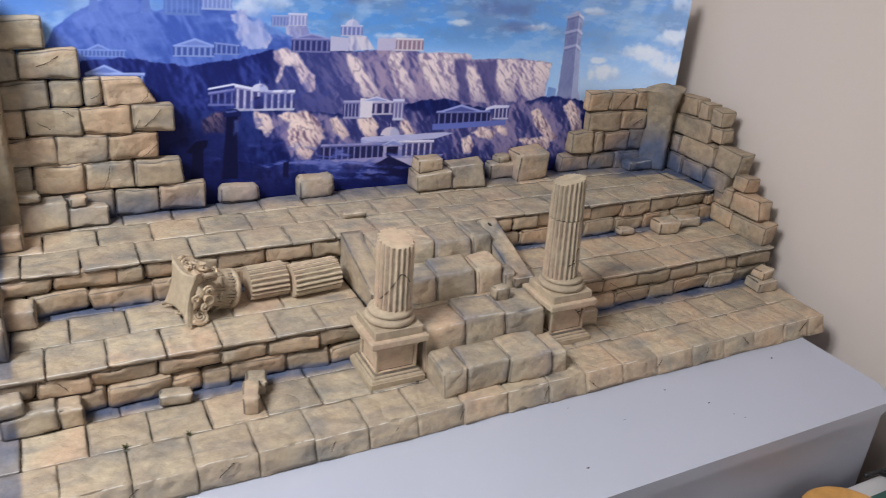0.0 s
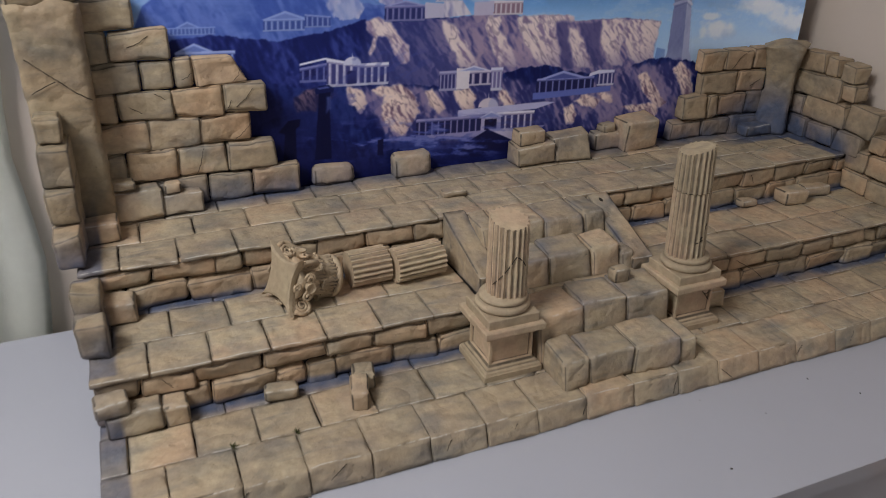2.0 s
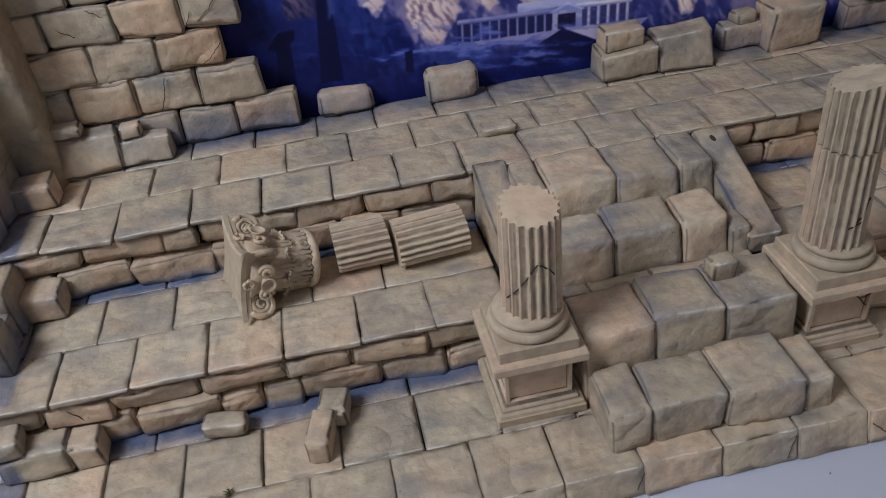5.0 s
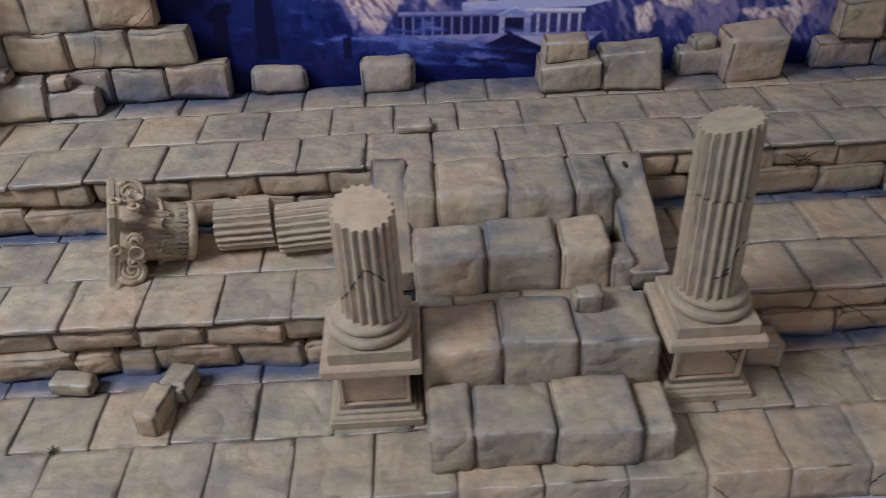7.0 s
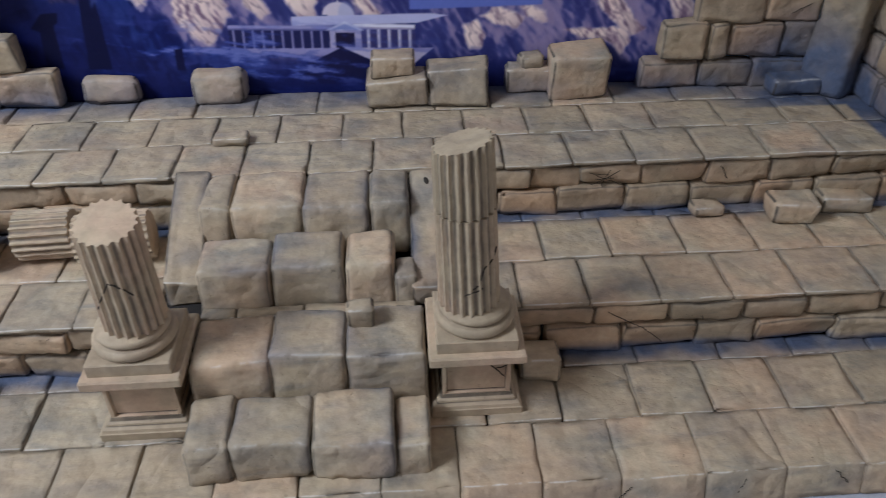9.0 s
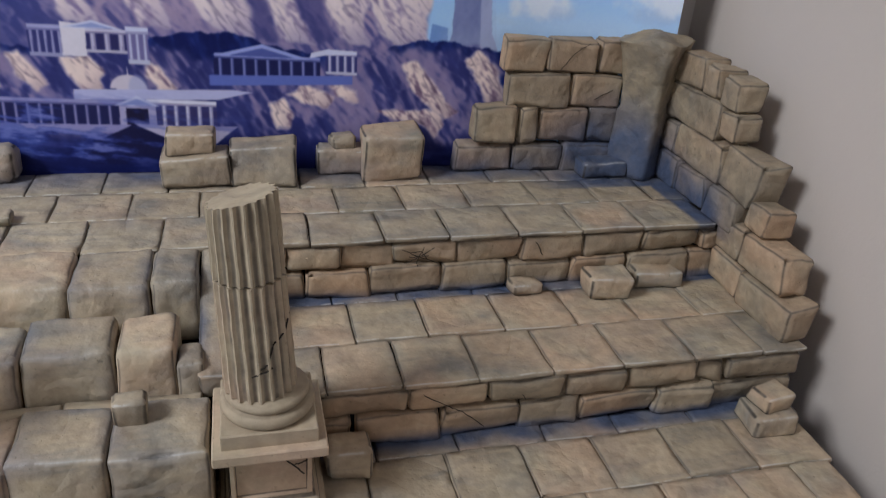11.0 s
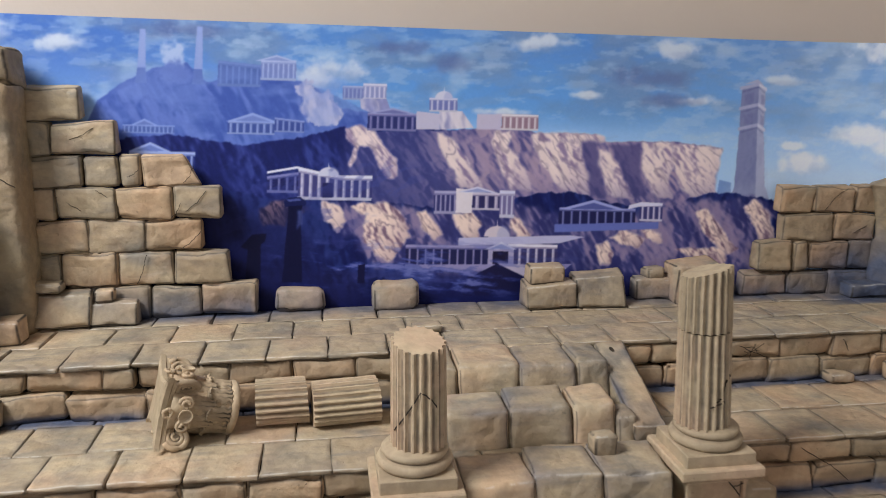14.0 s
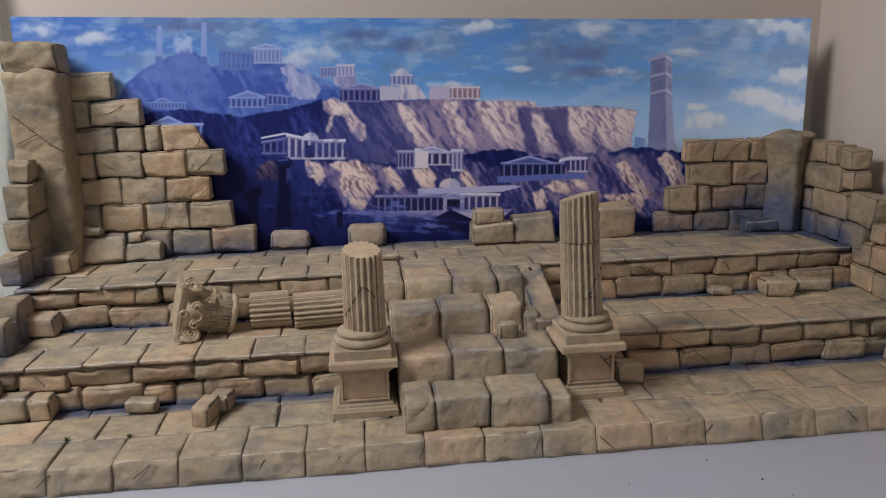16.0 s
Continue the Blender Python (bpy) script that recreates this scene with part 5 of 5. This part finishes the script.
# great cliff
CLIFF_TOP = [(562, 184), (585, 172), (612, 184), (660, 178), (702, 180), (770, 174), (812, 170), (850, 180), (892, 178), (938, 180), (952, 190), (1002, 188), (1060, 188), (1100, 192), (1129, 196)]
great = below(CLIFF_TOP, 2.5, 9, 1.0) * (1 - step(1118, 1128, AX + 0.12 * (AY - 200))) * (AY < 320) * step(552, 640, AX + 0.3 * (AY - 200))
cliff(great, (150, 128, 156), (84, 78, 132), 74, 0.45, 0.50, 0.7)
lay_on(great * 0.72 * (1 - step(640, 800, AX)), (54, 60, 126))
SUNNY, MAUVE = (226, 204, 202), (128, 108, 146)
for points, seed in (
    ([(572, 178), (590, 173), (612, 182), (624, 198), (634, 208), (646, 222), (646, 246), (638, 250), (622, 238), (615, 220), (606, 203), (592, 206), (582, 234), (577, 230), (585, 206), (574, 196)], 401),
    ([(702, 182), (722, 190), (738, 206), (754, 228), (768, 250), (782, 262), (742, 262), (725, 232), (710, 206)], 402),
    ([(788, 178), (814, 178), (806, 200), (822, 216), (838, 240), (846, 264), (812, 262), (800, 238), (790, 216), (780, 194)], 403),
    ([(842, 180), (892, 179), (914, 190), (920, 214), (928, 240), (932, 268), (892, 262), (870, 242), (852, 216), (844, 196)], 404),
    ([(850, 178), (952, 181), (950, 191), (918, 193), (905, 189), (852, 190)], 405),
    ([(942, 202), (956, 205), (971, 222), (984, 248), (994, 272), (958, 272), (948, 242), (940, 216)], 406),
    ([(1004, 190), (1050, 188), (1054, 214), (1048, 240), (1054, 272), (1022, 264), (1008, 226)], 407),
    ([(1052, 190), (1128, 194), (1124, 214), (1117, 240), (1121, 276), (1086, 278), (1064, 252), (1050, 216)], 408),
):
    crag(points, SUNNY, MAUVE, seed, 9.0)
for points in ([(912, 190), (939, 189), (942, 214), (948, 244), (956, 272), (932, 272), (925, 240), (918, 214)], [(956, 193), (1003, 190), (1006, 226), (1016, 268), (992, 270), (982, 246), (970, 220)]):
    lay_on(great * 0.78 * blur(inside(points, 4, 8), 5), (74, 68, 122))
lay_on(great * 0.40 * step(236, 290, AY), (70, 68, 124))
colonnade(602, 672, 156, 180, 7, (112, 112, 166), (56, 58, 118))
gable(600, 676, 157, 148, (136, 140, 192), (92, 96, 156))
lay_on(inside([(672, 152), (706, 155), (706, 178), (672, 178)]), (176, 172, 200))
cliff(inside([(705, 152), (738, 150), (756, 174), (706, 178)]), (204, 196, 210), (132, 132, 178), 78, 0.2, 0.40)
colonnade(690, 731, 132, 151, 5, PALE_STONE, (92, 100, 166))
dome(711, 133, 13)
lay_on(inside([(760, 154), (796, 153), (796, 176), (760, 176)]), (176, 168, 196))
colonnade(796, 850, 153, 175, 6, (212, 204, 214), (128, 100, 120))
# tower
lay_on(inside([(1138, 278), (1147, 252), (1151, 170), (1152, 104), (1178, 97), (1188, 106), (1188, 168), (1193, 250), (1201, 270)], 0.8, 1.5), (98, 106, 154))
lay_on(inside([(1180, 268), (1178, 170), (1178, 97), (1188, 106), (1188, 168), (1193, 250), (1201, 268)], 0.8, 1.5), (146, 152, 188))
for y, out in ((103, 2), (133, 2), (163, 2)):
    lay_on(inside([(1151 - out, y + 1), (1178, y - 6), (1178, y - 1), (1151 - out, y + 6)]), (148, 152, 190))
    lay_on(inside([(1178, y - 6), (1188 + out, y + 2), (1188 + out, y + 7), (1178, y - 1)]), (192, 194, 214))
    lay_on(0.6 * inside([(1152, y + 7), (1178, y), (1187, y + 8), (1187, y + 10), (1178, y + 2), (1152, y + 10)]), (78, 84, 134))
lay_on(inside([(1155, 100), (1176, 92), (1187, 103), (1178, 98)]), (150, 154, 190))
for y in (116, 146):
    lay_on(0.75 * inside([(1157, y), (1171, y - 4), (1171, y + 12), (1157, y + 14)]), (88, 94, 146))
    lay_on(0.7 * inside([(1182, y - 2), (1187, y + 1), (1187, y + 14), (1182, y + 12)]), (108, 112, 158))
cliff(0.12 * inside([(1147, 262), (1151, 170), (1152, 104), (1188, 106), (1199, 262)]), (170, 172, 200), (96, 100, 150), 411, 0.0, 0.5, 0.5)
lay_on(0.8 * inside([(1120, 272), (1124, 242), (1142, 246), (1142, 272)]), (84, 118, 184))
lay_on(0.45 * step(235, 268, AY) * step(1125, 1145, AX) * (1 - step(1190, 1215, AX)), (150, 160, 190))
# dark lower ground
ground_line = [(360, 262), (420, 272), (470, 284), (560, 280), (640, 284), (705, 292), (840, 270), (900, 262), (960, 280), (1040, 284), (1080, 270), (1110, 262), (1150, 262), (1205, 268), (1240, 300)]
cliff(below(ground_line, 4, 12), (48, 62, 130), (22, 32, 98), 82, 0.2, 0.52)
rock = blur(inside([(540, 282), (700, 292), (840, 284), (960, 300), (1100, 268), (1210, 272), (1215, 392), (900, 396), (700, 392), (610, 372)], 6, 40), 14)
cliff(0.8 * rock, (142, 120, 150), (68, 64, 122), 181, 0.35, 0.52, 0.8)
lay_on(0.8 * (1 - step(330, 480, AX)) * step(250, 290, AY), (28, 32, 92))
LOW_SUN, BROWN = (232, 204, 192), (116, 88, 110)
for points, seed in (
    ([(540, 285), (556, 287), (574, 299), (579, 312), (567, 331), (559, 328), (553, 316), (543, 310)], 421),
    ([(582, 290), (600, 283), (624, 290), (650, 304), (664, 322), (668, 334), (655, 346), (640, 370), (622, 360), (604, 340), (598, 318), (604, 306)], 422),
    ([(616, 285), (640, 286), (656, 300), (668, 322), (660, 328), (640, 313)], 423), ([(676, 296), (690, 293), (706, 310), (716, 331), (705, 336), (690, 326)], 424),
    ([(728, 300), (760, 298), (777, 315), (766, 333), (750, 333), (735, 320)], 425), ([(820, 300), (832, 308), (848, 329), (828, 333), (814, 318)], 426),
    ([(944, 340), (958, 335), (969, 350), (966, 369), (952, 371), (944, 355)], 427), ([(962, 330), (985, 318), (1002, 325), (1016, 331), (1006, 343), (985, 341)], 428),
    ([(1008, 318), (1036, 321), (1040, 336), (1020, 333)], 429), ([(1092, 290), (1104, 285), (1125, 305), (1142, 330), (1160, 346), (1140, 353), (1115, 335), (1098, 312)], 430),
    ([(1163, 280), (1180, 271), (1196, 285), (1209, 305), (1213, 332), (1195, 336), (1180, 310)], 431), ([(1058, 346), (1130, 343), (1142, 360), (1132, 378), (1116, 362), (1070, 353)], 432),
):
    crag(points, LOW_SUN, BROWN, seed, 11.0, 2, 0.4, 0.42)
lay_on(0.55 * blob(490, 300, 28, 20, 93), (96, 64, 84))
# near temples
colonnade(462, 508, 243, 272, 4, (108, 112, 172), (46, 46, 106), 0.34, 7)
colonnade(506, 566, 247, 281, 5, PALE_STONE, (72, 68, 126), 0.44, -10)
colonnade(566, 612, 247, 281, 4, PALE_STONE, (64, 62, 120))
lay_on(inside([(462, 243), (504, 235), (560, 247), (612, 246), (612, 250), (560, 250), (504, 238.5), (462, 246.5)]), (210, 210, 228))
dome(549, 248, 15)
lay_on(inside([(541, 258), (556, 258), (556, 279), (541, 279)]), (52, 48, 104))
colonnade(702, 736, 266, 298, 5, (150, 148, 190), (66, 62, 118))
lay_on(inside([(734, 262), (758, 264), (758, 298), (734, 298)]), (212, 202, 212))
gable(734, 796, 268, 259)
colonnade(758, 800, 268, 292, 3, (188, 180, 202), (62, 54, 106))
colonnade(798, 820, 264, 302, 3, PALE_STONE, (98, 90, 140))
colonnade(886, 1000, 287, 314, 9, (112, 118, 178), (44, 42, 96), 0.28)
gable(884, 990, 290, 275, (134, 142, 200), (74, 80, 146))
colonnade(1006, 1040, 279, 304, 4, (194, 190, 214), (66, 62, 118))
lay_on(inside([(990, 282), (1008, 277), (1040, 278), (1040, 282), (1006, 284), (988, 288)]), (198, 196, 220))
lay_on(inside([(880, 312), (1035, 306), (1035, 316), (880, 324)]), (80, 92, 168))
dome(796, 332, 19, (196, 182, 196))
lay_on(inside([(740, 334), (905, 328), (925, 330), (888, 340), (740, 346)]), (170, 168, 206))
colonnade(664, 792, 345, 376, 11, (132, 128, 176), (50, 46, 98), 0.26)
colonnade(812, 886, 342, 374, 6, (214, 208, 222), (72, 62, 110), 0.34)
gable(780, 826, 350, 339)
lay_on(inside([(784, 350), (822, 350), (822, 374), (784, 374)]), (150, 142, 180))
lay_on(inside([(791, 353), (814, 353), (814, 372), (791, 372)]), (44, 34, 72))
lay_on(inside([(664, 374), (908, 370), (896, 380), (840, 384), (664, 380)]), (128, 122, 170))
# foreground ruins and mist
lay_on(0.75 * step(376, 392, AY) * (AX > 400) * (AX < 1180), (44, 44, 104))
lay_on(0.5 * step(0.52, 0.70, fbm(AX / 30, AY / 12, 97, 5)) * step(384, 400, AY), (70, 72, 140))
lay_on(inside([(742, 400), (798, 371), (856, 398), (840, 418), (750, 418)]), (38, 34, 82))
lay_on(inside([(798, 370), (900, 376), (872, 402), (852, 396)]), (176, 164, 190))
lay_on(0.5 * blob(495, 335, 85, 64, 151, 0.9), (70, 82, 150))
strokes = fbm((AX + 0.5 * AY) / 34, (AY - 0.12 * AX) / 7, 451, 5, 0.6)
for low, tone_at in ((0.50, (54, 66, 142)), (0.58, (84, 92, 166)), (0.66, (108, 112, 178))):
    lay_on(0.55 * step(low, low + 0.07, strokes) * step(325, 372, AY) * step(420, 520, AX) * (1 - step(700, 960, AX)), tone_at)
lay_on(0.5 * step(0.54, 0.64, fbm((AX - 0.6 * AY) / 26, (AY + 0.3 * AX) / 11, 461, 5, 0.55)) * step(265, 300, AY) * (1 - step(345, 375, AY)) * step(380, 430, AX) * (1 - step(560, 640, AX)), (62, 64, 132))
lay_on(0.45 * step(0.52, 0.64, fbm((AX - 0.9 * AY) / 30, (AY + 0.5 * AX) / 12, 471, 5, 0.55)) * step(215, 240, AY) * (1 - step(262, 290, AY)) * step(380, 430, AX) * (1 - step(640, 720, AX)), (66, 74, 148))
lay_on(0.35 * blob(640, 395, 120, 24, 152, 0.9), (74, 86, 156))
crag([(452, 296), (470, 286), (492, 284), (490, 322), (474, 318), (458, 322)], (120, 92, 112), (58, 50, 96), 441, 12.0, 4, 0.3, 0.4)
cliff(0.5 * below([(405, 402), (430, 372), (455, 384), (480, 366), (540, 372), (575, 392), (640, 398)], 6, 445), (34, 42, 108), (14, 20, 72), 446, 0.2, 0.5, 0.6)
lay_on(inside([(493, 290), (514, 290), (512, 300), (516, 402), (488, 402), (494, 300)], 0.8, 2), (12, 18, 66))
lay_on(0.8 * blur(inside([(506, 298), (512, 298), (514, 318), (507, 326)], 2, 3), 3), (92, 98, 156))
lay_on(inside([(486, 286), (494, 280), (510, 279), (519, 287), (517, 293), (512, 291), (496, 292), (489, 294)], 0.8, 3), (30, 38, 98))
lay_on(inside([(490, 283), (508, 281), (512, 284), (494, 286)], 0.8, 2), (74, 82, 148))
lay_on(inside([(428, 352), (444, 334), (464, 332), (462, 344), (456, 348), (458, 402), (436, 402), (438, 356)]), (6, 10, 50))
lay_on(inside([(596, 376), (606, 374), (606, 402), (596, 402)]), (24, 26, 76))
lay_on(0.6 * step(398, 425, AY), (30, 34, 96))
lay_on(0.45 * step(270, 330, AY) * (1 - step(430, 620, AX)), (18, 22, 78))
tone = ART.mean(-1, keepdims=True)
dim = 1 - step(60, 120, tone)
ART[:] = ART * (1 - 0.05 * dim) + tone * 0.05 * dim
ART[:] = 255 * (ART / 255) ** (0.83 + 0.38 * dim)
ART[:] = np.clip(ART + 7 * (fbm(AX / 2.2, AY / 2.2, 120, 3)[..., None] - 0.5), 0, 255)

for band in range(3):
    ART[..., band] = blur(np.pad(ART[..., band], 4, mode="edge"), 1)[4:-4, 4:-4]
ART[:] = ART * np.array((0.98, 1.0, 1.03))
ART[..., 0] *= 1 - 0.12 * dim[..., 0]
INK = np.clip(ART / 255, 0, 1)
INK = np.where(INK <= 0.04045, INK / 12.92, ((INK + 0.055) / 1.055) ** 2.4) * 1.12
print_paper = material("printed_satin_paper", 0.5)
pn = Nodes(print_paper)
pn.put(pn.shader, "Specular IOR Level", 0.2)
pn.colour(pn.attr("ink").outputs["Color"])
pn.bump(pn.noise(25, 2, 0.5), 0.15, 0.001)


def poster_mesh():
    nz, nx = PX.shape
    co = np.stack([PX, DEPTH, PZ], -1).reshape(-1, 3)
    idx = np.arange(nz * nx).reshape(nz, nx)
    quads = np.stack([idx[:-1, :-1], idx[:-1, 1:], idx[1:, 1:], idx[1:, :-1]], -1).reshape(-1, 4)
    me = bpy.data.meshes.new("poster")
    me.vertices.add(len(co))
    me.vertices.foreach_set("co", co.astype(np.float32).ravel())
    me.loops.add(quads.size)
    me.loops.foreach_set("vertex_index", quads.astype(np.int32).ravel())
    me.polygons.add(len(quads))
    me.polygons.foreach_set("loop_start", np.arange(0, quads.size, 4, dtype=np.int32))
    me.polygons.foreach_set("use_smooth", np.ones(len(quads), bool))
    me.update(calc_edges=True)
    ink = me.attributes.new("ink", "FLOAT_COLOR", "POINT")
    rgba = np.concatenate([INK.reshape(-1, 3), np.ones((nz * nx, 1))], 1)
    ink.data.foreach_set("color", rgba.astype(np.float32).ravel())
    me.materials.append(print_paper)
    me.validate()
    return me


tagged(part("backdrop_poster", poster_mesh(), (0, 0, 0)), "printed blue poster of cliffs with temples behind the steps", "poster")
